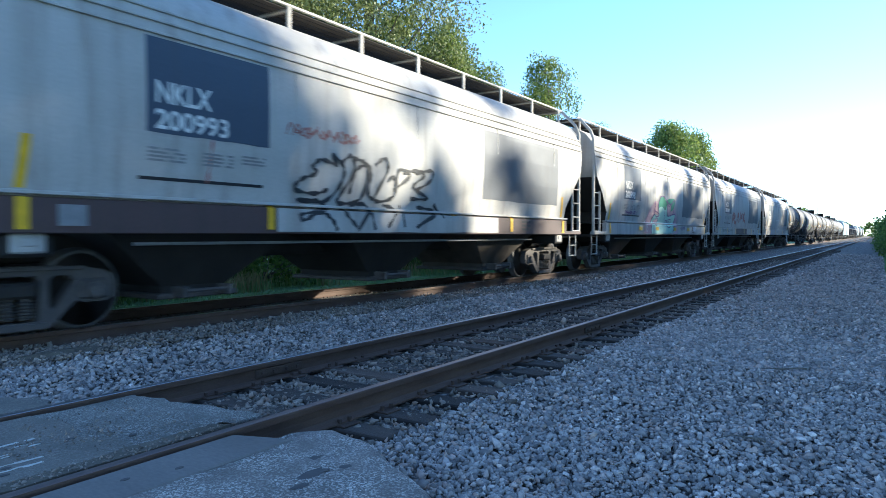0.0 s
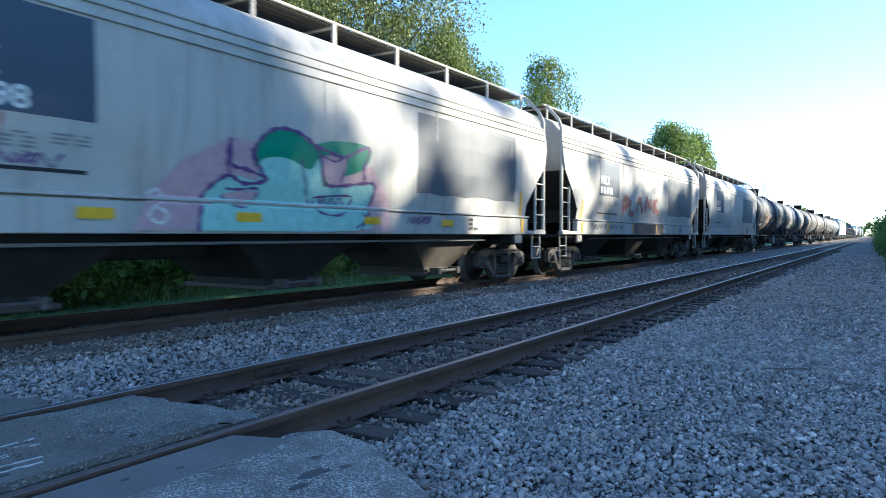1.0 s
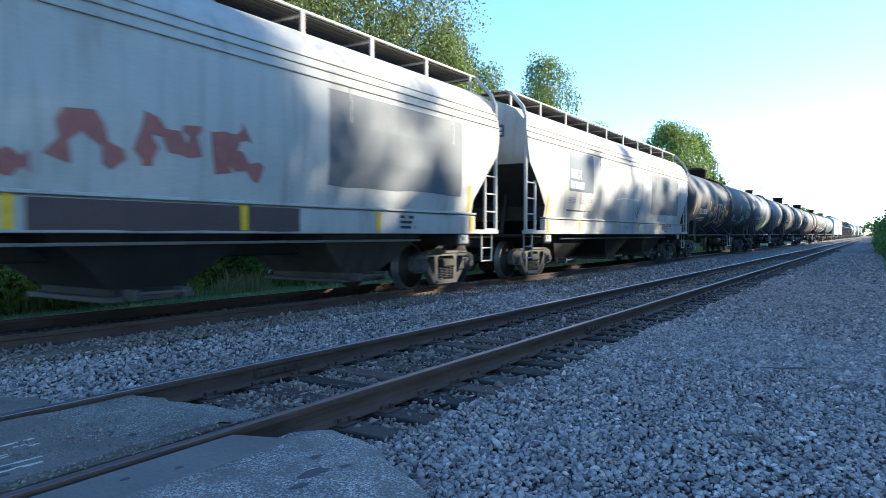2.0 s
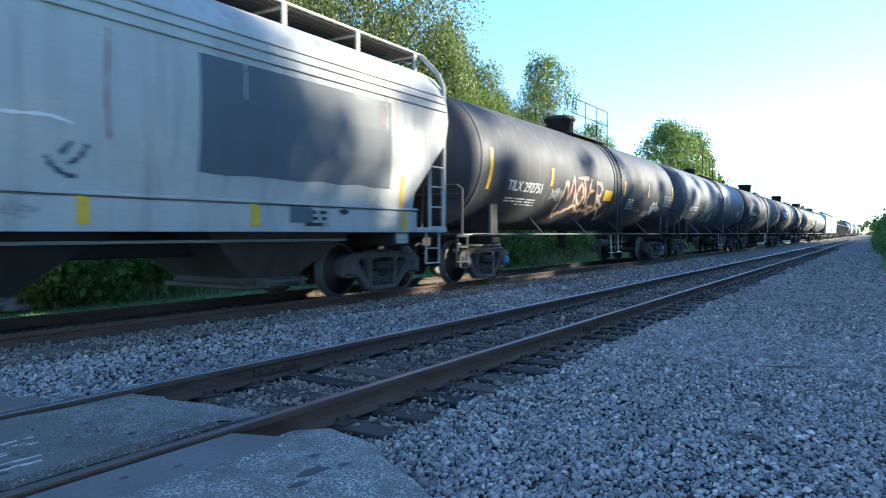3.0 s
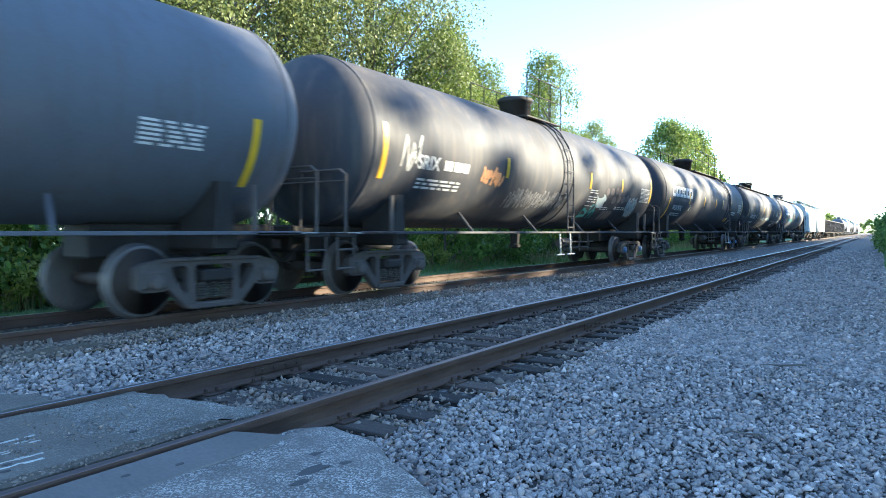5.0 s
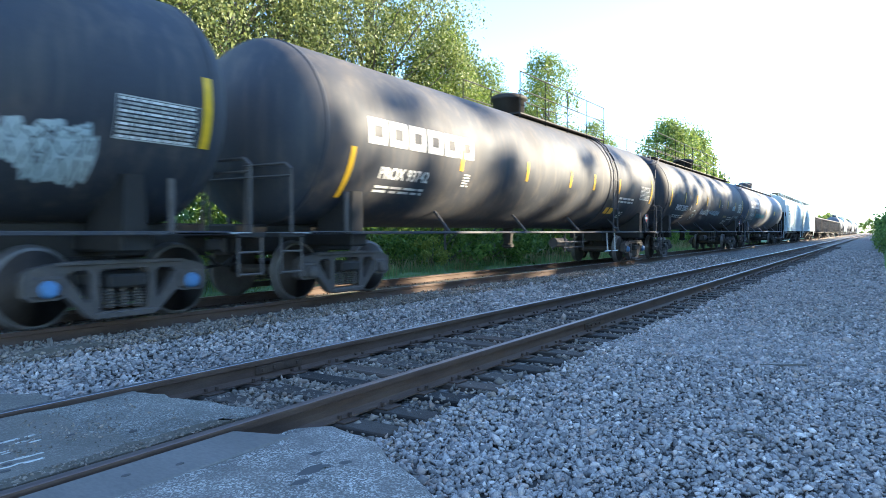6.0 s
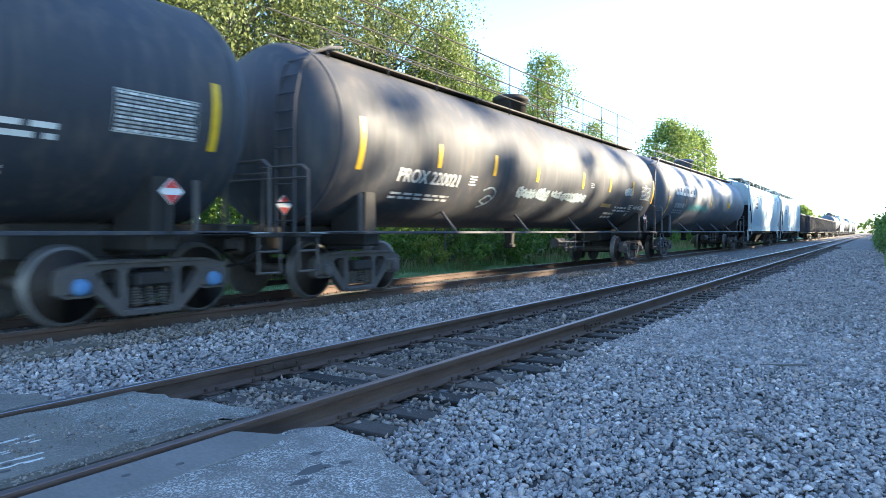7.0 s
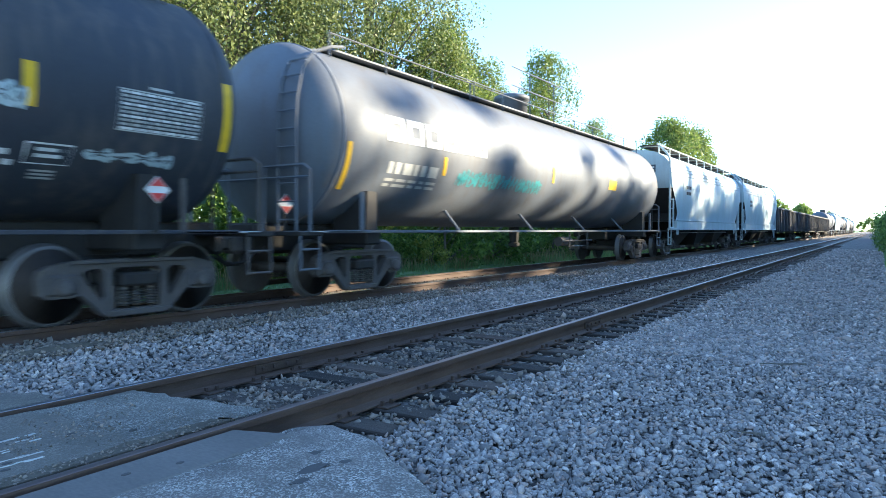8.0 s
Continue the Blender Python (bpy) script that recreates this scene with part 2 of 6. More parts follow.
def tube(bm, pts, r, sides=6):
    """Round bar along a polyline."""
    pts = [Vector(p) for p in pts]
    rings = []
    for i, p in enumerate(pts):
        d = (pts[min(i + 1, len(pts) - 1)] - pts[max(i - 1, 0)]).normalized()
        u = d.orthogonal().normalized() if abs(d.z) > 0.9 else d.cross(Vector((0, 0, 1))).normalized()
        w = d.cross(u)
        rad = r[i] if isinstance(r, (list, tuple)) else r
        rings.append([bm.verts.new(p + rad * (math.cos(k * math.tau / sides) * u + math.sin(k * math.tau / sides) * w)) for k in range(sides)])
    for q0, q1 in zip(rings, rings[1:]):
        for k in range(sides):
            bm.faces.new((q0[k], q0[(k + 1) % sides], q1[(k + 1) % sides], q1[k]))
    bm.faces.new(rings[0][::-1])
    bm.faces.new(rings[-1])
    return bm


def prism(bm, outline, axis, a0, a1):
    """Extrude a closed 2D outline along x, y or z from a0 to a1."""
    def at(p, q):
        return {"x": (q, p[0], p[1]), "y": (p[0], q, p[1]), "z": (p[0], p[1], q)}[axis]
    v0 = [bm.verts.new(at(p, a0)) for p in outline]
    v1 = [bm.verts.new(at(p, a1)) for p in outline]
    k = len(outline)
    for i in range(k):
        bm.faces.new((v0[i], v0[(i + 1) % k], v1[(i + 1) % k], v1[i]))
    bm.faces.new(v0[::-1])
    bm.faces.new(v1)
    bmesh.ops.recalc_face_normals(bm, faces=bm.faces[:])
    return bm


def lathe(bm, prof, axis="x", sides=24, centre=(0, 0, 0)):
    """Turn a profile of (along, radius) about an axis."""
    rings = []
    for s, r in prof:
        ring = []
        for k in range(sides):
            c, d = r * math.cos(k * math.tau / sides), r * math.sin(k * math.tau / sides)
            q = {"x": (s, c, d), "y": (c, s, d), "z": (c, d, s)}[axis]
            ring.append(bm.verts.new(Vector(q) + Vector(centre)))
        rings.append(ring)
    for q0, q1 in zip(rings, rings[1:]):
        for k in range(sides):
            bm.faces.new((q0[k], q0[(k + 1) % sides], q1[(k + 1) % sides], q1[k]))
    bm.faces.new(rings[0][::-1])
    bm.faces.new(rings[-1])
    bmesh.ops.recalc_face_normals(bm, faces=bm.faces[:])
    return bm


def arrays_mesh(name, verts, faces, material):
    """One mesh from numpy arrays; faces all with the same number of corners."""
    me = bpy.data.meshes.new(name)
    n, k = faces.shape
    me.vertices.add(len(verts))
    me.vertices.foreach_set("co", verts.astype(np.float32).ravel())
    me.loops.add(n * k)
    me.loops.foreach_set("vertex_index", faces.astype(np.int32).ravel())
    me.polygons.add(n)
    me.polygons.foreach_set("loop_start", np.arange(0, n * k, k, dtype=np.int32))
    me.update(calc_edges=True)
    me.materials.append(material)
    return me


# ---- ground and ballast ----
def sheet(name, profile, xs, material, kind="structure"):
    bm = bmesh.new()
    rows = [[bm.verts.new((x, y, z)) for y, z in profile] for x in xs]
    for q0, q1 in zip(rows, rows[1:]):
        for i in range(len(profile) - 1):
            bm.faces.new((q0[i], q1[i], q1[i + 1], q0[i + 1]))
    bmesh.ops.recalc_face_normals(bm, faces=bm.faces[:])
    ob = mesh_ob(name, bm, material, True)
    return tagged(ob, kind=kind)


def bed_z(y):
    ys = (-3.0, -0.5, 1.0, 2.4, 2.9, 5.2, 5.8, 6.5, 7.0, 9.6, 10.2, 11.2)
    zs = (-0.42, -0.33, -0.29, -0.25, -0.215, -0.215, -0.19, -0.08, -0.03, -0.03, -0.12, -0.36)
    return np.interp(y, ys, zs)


ground = sheet("ground", [(-900, -0.45), (-40, -0.45), (-3, -0.44), (2, -0.45), (10, -0.45), (11.2, -0.37), (13, -0.3), (16, -0.25),
                          (40, -0.1), (900, 0.0)], [-300, -40, 0, 40, 120, 400, 2500], M_GROUND)
bed = sheet("ballast_bed", [(y, float(bed_z(y)) - 0.02) for y in (-1.6, -0.5, 0.3, 1.0, 1.7, 2.4, 2.9, 5.2, 5.8, 6.5, 7.0, 9.6, 10.2, 11.1)],
            [-40, 0, 10, 20, 40, 80, 160, 320, 700], M_BED)


def stones(name, material, label, regions, seed, level=None):
    """Loose stones: rows of (count, x0, x1, y0, y1, size, lift), shared shapes turned and scaled at random."""
    rng = np.random.default_rng(seed)
    bm = bmesh.new()
    bmesh.ops.create_icosphere(bm, subdivisions=1, radius=1)
    base = np.array([v.co[:] for v in bm.verts])
    tri = np.array([[v.index for v in f.verts] for f in bm.faces])
    bm.free()
    shapes = []
    for k in range(14):
        s = base * rng.uniform(0.42, 1.5, (len(base), 1)) * np.array([rng.uniform(0.85, 1.2), rng.uniform(0.65, 1.0), rng.uniform(0.4, 0.7)])
        shapes.append(s)
    shapes = np.array(shapes)
    allv, total = [], 0
    for count, x0, x1, y0, y1, size, lift in regions:
        u = rng.uniform(0, 1, count)
        x = x0 + (x1 - x0) * u ** 1.4
        y = rng.uniform(y0, y1, count)
        r = size * rng.lognormal(0, 0.28, count) * 0.5
        z = (bed_z(y) if level is None else level) + lift + rng.uniform(-0.3, 0.45, count) * r + (0.012 * np.sin(x * 2.3) * np.cos(y * 3.1) if level is None else 0.0)
        q = rng.normal(size=(count, 4))
        q[:, 1:3] *= 0.34
        q /= np.linalg.norm(q, axis=1)[:, None]
        w, a1, b1, c1 = q[:, 0], q[:, 1], q[:, 2], q[:, 3]
        rot = np.stack([np.stack([1 - 2 * (b1 * b1 + c1 * c1), 2 * (a1 * b1 - c1 * w), 2 * (a1 * c1 + b1 * w)], -1),
                        np.stack([2 * (a1 * b1 + c1 * w), 1 - 2 * (a1 * a1 + c1 * c1), 2 * (b1 * c1 - a1 * w)], -1),
                        np.stack([2 * (a1 * c1 - b1 * w), 2 * (b1 * c1 + a1 * w), 1 - 2 * (a1 * a1 + b1 * b1)], -1)], 1)
        vs = np.einsum("nij,nkj->nki", rot, shapes[rng.integers(0, len(shapes), count)]) * r[:, None, None]
        vs += np.stack([x, y, z], -1)[:, None, :]
        allv.append(vs.reshape(-1, 3))
        total += count
    faces = (np.arange(total)[:, None, None] * len(base) + tri[None]).reshape(-1, 3)
    ob = new(name, arrays_mesh(name, np.concatenate(allv), faces, material))
    return tagged(ob, label, "gravel", kind="stuff")


stones("ballast_stones", M_STONE, "loose crushed grey ballast stones beside the rails",
       [(33000, 2.2, 11, -0.6, 2.85, 0.041, 0.0), (27000, 8, 24, -0.7, 2.85, 0.047, 0.0), (11000, 21, 60, -0.8, 2.85, 0.075, 0.0),
        (17000, 2.4, 14, 4.95, 7.0, 0.043, 0.0), (5500, 11, 36, 4.95, 7.25, 0.07, 0.0)], 3)
stones("brown_ballast_stones", M_STONE_BROWN, "rust-stained ballast stones between the rails",
       [(9500, 2.9, 18, 3.42, 4.72, 0.046, 0.0), (2200, 15, 40, 3.42, 4.72, 0.07, 0.012), (2600, 2.8, 22, 2.5, 3.22, 0.045, -0.002),
        (6500, 2.4, 20, 6.75, 7.38, 0.043, 0.03), (1500, 3, 25, 7.6, 8.9, 0.05, 0.0)], 5)

stones("dirt_crumbs", M_STONE_BROWN, "crumbs of dirt and small gravel along the flangeway",
       [(700, 0.3, 2.9, 3.42, 3.56, 0.016, 0.0), (160, 1.7, 2.3, 3.85, 4.2, 0.014, 0.0), (260, 2.0, 2.75, 3.6, 4.6, 0.012, 0.0)], 8, -0.010)


# ---- tracks ----
def rail_outline(side=1):
    h = [(0.036, 0.0), (0.038, -0.012), (0.036, -0.045), (0.012, -0.055), (0.009, -0.10), (0.012, -0.145), (0.03, -0.158), (0.076, -0.170), (0.076, -0.182)]
    return [(-y, z) for y, z in h[::-1]] + h


def track(name, yc, zr, x0, x1, label):
    thing = tagged(new(name), label, "railway track", kind="structure")
    thing.location = (0, yc, zr)
    for s in (-1, 1):
        bm = bmesh.new()
        prism(bm, [(y + s * 0.7525, z - 0.003) for y, z in rail_outline()], "x", x0, x1)
        rail = part("rail", bm, M_RAIL, thing, "rusty brown steel rail")
        bm = bmesh.new()
        prism(bm, [(s * 0.7525 + y, z) for y, z in ((-0.031, -0.004), (0.031, -0.004), (0.026, 0.0), (-0.026, 0.0))], "x", x0, x1)
        part("running_surface", bm, M_WORN if s < 0 and yc < 5 else M_HEAD, rail, "polished steel rail head")
    bm = bmesh.new()
    box(bm, -0.115, 0.115, -1.3, 1.3, -0.37, -0.187, 0.012)
    tie_mesh = mesh_ob("tie", bm, M_TIE)
    tie_mesh.parent = thing
    bm = bmesh.new()
    box(bm, -0.09, 0.09, -0.17, 0.17, -0.187, -0.172, 0.004)
    for sx, sy in ((-0.05, -0.09), (0.05, 0.09), (-0.05, 0.1), (0.05, -0.1)):
        box(bm, sx - 0.012, sx + 0.012, sy - 0.014, sy + 0.014, -0.175, -0.135, 0.003)
    plate = mesh_ob("tie_plate", bm, M_IRON)
    plate.parent = tie_mesh
    plate.matrix_basis = pose(0, -0.7525, 0)
    share(plate, tie_mesh, pose(0, 0.7525, 0))
    rng = random.Random(11)
    tie_mesh.matrix_basis = pose(x0 + 0.2, 0, -0.004)
    x = x0 + 0.2
    count = 0
    while x < min(x1, 75) and count < 150:
        x += 0.5 + rng.uniform(-0.03, 0.03)
        count += 1
        t = share(tie_mesh, thing, pose(x, rng.uniform(-0.05, 0.05), rng.uniform(-0.012, 0.004), 0, 0, rng.uniform(-1.2, 1.2)))
        for sy in (-0.7525, 0.7525):
            share(plate, t, pose(0, sy, 0))
    return thing


def joint_bar(rail, x, y):
    """Bolted joint in a rail."""
    bm = bmesh.new()
    for s in (-1, 1):
        box(bm, x - 0.3, x + 0.3, min(y + s * 0.012, y + s * 0.032), max(y + s * 0.012, y + s * 0.032), -0.14, -0.06, 0.006)
        for k in (-0.22, -0.08, 0.08, 0.22):
            box(bm, x + k - 0.016, x + k + 0.016, min(y + s * 0.03, y + s * 0.05), max(y + s * 0.03, y + s * 0.05), -0.115, -0.083, 0.005)
    return part("joint_bar", bm, M_IRON, rail, "bolted rusty joint bar")


near_track = track("near_track", YN, 0.0, -6.0, 700, "empty track with polished rails on weathered wooden ties")
far_track = track("far_track", YC, ZR, -60.0, 700, "ballasted track under the passing freight train")
near_rails = [q for q in near_track.children if q.name.startswith("rail")]
joint_bar(near_rails[1], 4.5, 0.7525)
joint_bar(near_rails[0], 8.9, -0.7525)


def dirt_mound(x, y, rx, ry, h, seed, material):
    bm = bmesh.new()
    q = random.Random(seed)
    mid = bm.verts.new((x, y, float(bed_z(y)) + h))
    rings = []
    for f in (0.35, 0.7, 1.0):
        ring = []
        for k in range(22):
            a_ = k * math.tau / 22
            xx, yy = x + rx * f * math.cos(a_) * q.uniform(0.85, 1.15), y + ry * f * math.sin(a_) * q.uniform(0.85, 1.15)
            ring.append(bm.verts.new((xx, yy, float(bed_z(yy)) + h * (1 - f * f) + q.uniform(-0.004, 0.008) - 0.012 * f)))
        rings.append(ring)
    for k in range(22):
        bm.faces.new((mid, rings[0][k], rings[0][(k + 1) % 22]))
        for q0, q1 in zip(rings, rings[1:]):
            bm.faces.new((q0[k], q1[k], q1[(k + 1) % 22], q0[(k + 1) % 22]))
    bmesh.ops.recalc_face_normals(bm, faces=bm.faces[:])
    return tagged(mesh_ob("dirt_patch", bm, material, True), "brown dirt and dry leaf litter beside the rail", "dirt")


dirt_mound(3.55, 6.98, 0.75, 0.16, 0.06, 2, M_DIRT)
dirt_mound(4.9, 7.08, 0.7, 0.12, 0.055, 3, M_DIRT)


# ---- level crossing ----
def apron_edge(y):
    e_ = float(np.interp(y, (-4, 0.6, 1.6, 2.1, 2.6, 2.95, 3.12), (1.7, 2.15, 2.5, 2.84, 3.12, 3.2, 2.8)))
    return e_ + 0.05 * noise.noise(Vector((y * 3, 0, 1))) + 0.03 * noise.noise(Vector((y * 11, 0, 4)))


def apron_z(x, y):
    d = apron_edge(y) - x
    z = -0.035 + 0.03 * math.exp(-((y - 2.2) / 0.8) ** 2) - 0.2 * max(0, 1 - d / 0.16) ** 2 - 0.05 * max(0, 1 - d / 0.8) ** 2
    z += 0.012 * noise.noise(Vector((x * 2, y * 2, 0))) + 0.005 * noise.noise(Vector((x * 9, y * 9, 2)))
    if y > 2.8 and x < 2.75:
        z = min(z, -0.019) - (0.06 if y > 2.95 else 0.0)
    return z - 0.05 * max(0, 1.8 - y) / 5


def crossing():
    road = tagged(new("road"), "worn asphalt level crossing with flat rail panels", "road", kind="structure")
    road.location = (0.13, 0.05, 0)

    def slab(outline, z0, z1, name, mat_, label, bulge=0.0):
        bm = bmesh.new()
        prism(bm, outline, "z", z0, z1)
        top = [f for f in bm.faces if f.normal.z > 0.9]
        bmesh.ops.bevel(bm, geom=list({q for f in top for q in f.edges}), offset=0.008, segments=1, affect="EDGES")
        return part(name, bm, mat_, road, label)
    rng = random.Random(5)

    def ragged(pts, k=4, amp=0.035):
        out = []
        for p, q in zip(pts, pts[1:] + pts[:1]):
            for i in range(k):
                f = i / k
                out.append((p[0] + (q[0] - p[0]) * f + (rng.uniform(-amp, amp) if i else 0), p[1] + (q[1] - p[1]) * f + (rng.uniform(-amp, amp) if i else 0)))
        return out
    # domed apron, falling off to a broken edge
    bm = bmesh.new()
    grid = []
    nx, ny = 60, 64
    for i in range(nx + 1):
        col = []
        for k in range(ny + 1):
            y = -4.0 + 7.12 * k / ny
            edge = apron_edge(y)
            x = -8 + (edge + 8) * (1 - (1 - i / nx) ** 2.2)
            z = apron_z(x, y)
            col.append(bm.verts.new((x, y, z)))
        grid.append(col)
    for q0, q1 in zip(grid, grid[1:]):
        for k in range(ny):
            bm.faces.new((q0[k], q1[k], q1[k + 1], q0[k + 1]))
    rim = [grid[-1][k] for k in range(ny + 1)]
    low = [bm.verts.new((v.co.x + 0.02, v.co.y, -0.5)) for v in rim]
    for k in range(ny):
        bm.faces.new((rim[k], low[k], low[k + 1], rim[k + 1]))
    bmesh.ops.recalc_face_normals(bm, faces=bm.faces[:])
    part("apron", bm, M_ASPHALT, road, "rough speckled asphalt apron with a broken edge", True)
    slab([(-9, 2.85), (2.68, 2.85), (2.54, 3.22), (-9, 3.22)], -0.3, -0.013, "panel", M_PANEL, "flat blue-grey rubber crossing panel")
    slab(ragged([(2.0, 3.44), (2.95, 3.44), (2.98, 3.6), (2.88, 4.1), (2.85, 4.45), (2.8, 4.70), (1.95, 4.70), (2.05, 4.3), (1.9, 3.9)], 5, 0.03), -0.3, -0.018, "asphalt_patch", M_PATCH, "stony asphalt patch between the rails")
    slab(ragged([(-9, 3.44), (2.1, 3.44), (2.12, 3.75), (2.02, 4.0), (2.14, 4.35), (2.08, 4.70), (-9, 4.70)], 5, 0.02), -0.3, -0.012, "centre_panel", M_CENTRE, "oil-darkened asphalt between the rails")
    slab(ragged([(-9, 4.9), (2.35, 4.9), (2.4, 5.3), (2.1, 5.6), (-9, 5.6)]), -0.4, -0.03, "shoulder", M_CENTRE, "strip of asphalt beside the rail")
    bm = bmesh.new()
    prism(bm, ragged([(-3, 3.40), (2.7, 3.40), (2.6, 3.50), (-3, 3.53)], 30, 0.03), "z", -0.08, -0.0095)
    part("dirt", bm, M_DIRT, road, "packed dirt along the flangeway")
    for k in range(44):
        x, y = rng.uniform(0.7, 1.9), rng.choice((3.68, 3.78, 3.92, 4.02, 4.12)) + rng.uniform(-0.03, 0.03)
        w, h = rng.uniform(0.03, 0.16), rng.uniform(0.006, 0.02)
        bm = bmesh.new()
        prism(bm, ragged([(x, y), (x + w, y), (x + w, y + h), (x, y + h)], 3, 0.008), "z", -0.02, -0.0085)
        part("road_marking", bm, M_MARK, road, "worn fleck of white paint")
    for x, y in ((1.45, 3.62), (1.5, 3.72), (1.95, 3.95), (1.65, 4.15), (2.2, 3.72), (1.2, 3.02), (1.75, 3.06), (2.0, 2.98)):
        bm = bmesh.new()
        prism(bm, [(x + 0.026 * math.cos(k * 0.7854), y + 0.015 * math.sin(k * 0.7854)) for k in range(8)], "z", -0.03, -0.010 if y < 3.3 else -0.0085)
        part("bolt_hole", bm, M_TAR, road, "dark fixing hole")
    for x, y, rx, ry in ((2.3, 2.32, 0.13, 0.035), (2.14, 2.25, 0.07, 0.03), (2.5, 2.5, 0.05, 0.03), (2.5, 2.28, 0.045, 0.022)):
        bm = bmesh.new()
        ring = [(x + rx * math.cos(k * 0.3927) * rng.uniform(0.6, 1.3), y + ry * math.sin(k * 0.3927) * rng.uniform(0.6, 1.3)) for k in range(16)]
        mid = bm.verts.new((x, y, apron_z(x, y) + 0.003))
        vs = [bm.verts.new((p[0], p[1], apron_z(*p) + 0.002)) for p in ring]
        for k in range(16):
            bm.faces.new((mid, vs[k], vs[(k + 1) % 16]))
        part("tar_patch", bm, M_TAR, road, "dark tar patch")
    return road


crossing()


# ---- rolling stock parts ----
def sideframe_bm():
    bm = bmesh.new()
    outer = [(-1.13, 0.55), (-1.1, 0.64), (-1.0, 0.69), (-0.8, 0.73), (-0.5, 0.75), (0.5, 0.75), (0.8, 0.73), (1.0, 0.69), (1.1, 0.64), (1.13, 0.55), (1.12, 0.38),
             (1.04, 0.33), (0.78, 0.33), (0.7, 0.36), (0.6, 0.27), (0.44, 0.11), (0.36, 0.07), (-0.36, 0.07), (-0.44, 0.11), (-0.6, 0.27), (-0.7, 0.36), (-0.78, 0.33), (-1.04, 0.33), (-1.12, 0.38)]
    bmesh.ops.triangle_fill(bm, use_beauty=True, edges=[])
    holes = [[(-0.29, 0.16), (0.29, 0.16), (0.31, 0.6), (0.27, 0.65), (-0.27, 0.65), (-0.31, 0.6)]]
    holes += [[(q * 0.68, 0.58), (q * 0.63, 0.64), (q * 0.46, 0.645), (q * 0.41, 0.6), (q * 0.41, 0.31), (q * 0.45, 0.27)] for q in (-1, 1)]
    edges = []
    for loop in [outer] + holes:
        vs = [bm.verts.new((p[0], 0, p[1])) for p in loop]
        edges += [bm.edges.new((vs[i], vs[(i + 1) % len(vs)])) for i in range(len(vs))]
    bmesh.ops.triangle_fill(bm, use_beauty=True, edges=edges)
    ex = bmesh.ops.extrude_face_region(bm, geom=bm.faces[:])
    for v in [g for g in ex["geom"] if isinstance(g, bmesh.types.BMVert)]:
        v.co.y += 0.14
    bmesh.ops.recalc_face_normals(bm, faces=bm.faces[:])
    for s in (-1, 1):     # raised rim and journal boxes
        box(bm, s * 0.889 - 0.17, s * 0.889 + 0.17, -0.03, 0.12, 0.36, 0.6, 0.03)
    box(bm, -0.78, 0.78, -0.035, 0.0, 0.7, 0.745, 0.01)
    box(bm, -0.38, 0.38, -0.045, 0.0, 0.075, 0.15, 0.012)
    return bm


def spring_bm():
    bm = bmesh.new()
    for k in range(6):
        lathe(bm, [(0.205 + k * 0.034, 0.062), (0.215 + k * 0.034, 0.08), (0.225 + k * 0.034, 0.062)], "z", 10)
    lathe(bm, [(0.19, 0.04), (0.42, 0.04)], "z", 8)
    return bm


def bolster_bm():
    bm = bmesh.new()
    box(bm, -0.24, 0.24, -1.18, 1.18, 0.42, 0.585, 0.03)
    box(bm, -0.3, 0.3, -0.4, 0.4, 0.5, 0.78, 0.03)
    for s in (-1, 1):
        box(bm, s * 0.42 - 0.05, s * 0.42 + 0.05, -0.85, 0.85, 0.33, 0.45, 0.015)
    return bm


def wheel_bm():
    bm = bmesh.new()
    lathe(bm, [(-0.07, 0.0), (-0.07, 0.11), (-0.045, 0.12), (-0.02, 0.19), (-0.02, 0.36), (-0.065, 0.385), (-0.068, 0.445)], "y", 36)
    return bm


def rim_bm():
    bm = bmesh.new()
    lathe(bm, [(-0.067, 0.40), (-0.07, 0.452), (-0.06, 0.457), (0.03, 0.457), (0.045, 0.485), (0.066, 0.485), (0.068, 0.40)], "y", 36)
    return bm


TRUCK_MESH = {}


def truck_meshes():
    if TRUCK_MESH:
        return TRUCK_MESH
    for key, bm, m_, sm in (("side_frame", sideframe_bm(), M_TRUCK, False), ("spring", spring_bm(), M_TREAD, False), ("bolster", bolster_bm(), M_UNDER, False),
                            ("wheel", wheel_bm(), M_WHEEL, True), ("rim", rim_bm(), M_TREAD, True)):
        ob = mesh_ob(key, bm, m_, sm)
        TRUCK_MESH[key] = ob.data
        bpy.data.objects.remove(ob)
    bm = bmesh.new()
    lathe(bm, [(-1.0, 0.06), (-0.85, 0.075), (-0.8, 0.085), (0.8, 0.085), (0.85, 0.075), (1.0, 0.06)], "y", 14)
    ob = mesh_ob("wheelset", bm, M_WHEEL, True)
    TRUCK_MESH["wheelset"] = ob.data
    bpy.data.objects.remove(ob)
    for key, m_ in (("cap", M_TRUCK), ("cap_blue", M_CAP)):
        bm = bmesh.new()
        lathe(bm, [(-0.06, 0.05), (-0.055, 0.085), (0.0, 0.1), (0.05, 0.1)], "y", 14)
        ob = mesh_ob(key, bm, m_, True)
        TRUCK_MESH[key] = ob.data
        bpy.data.objects.remove(ob)
    return TRUCK_MESH


WHEELSETS = []


def child(name, data, parent, m, label=""):
    o = new(name, data)
    o.parent = parent
    o.matrix_basis = m
    return tagged(o, label)


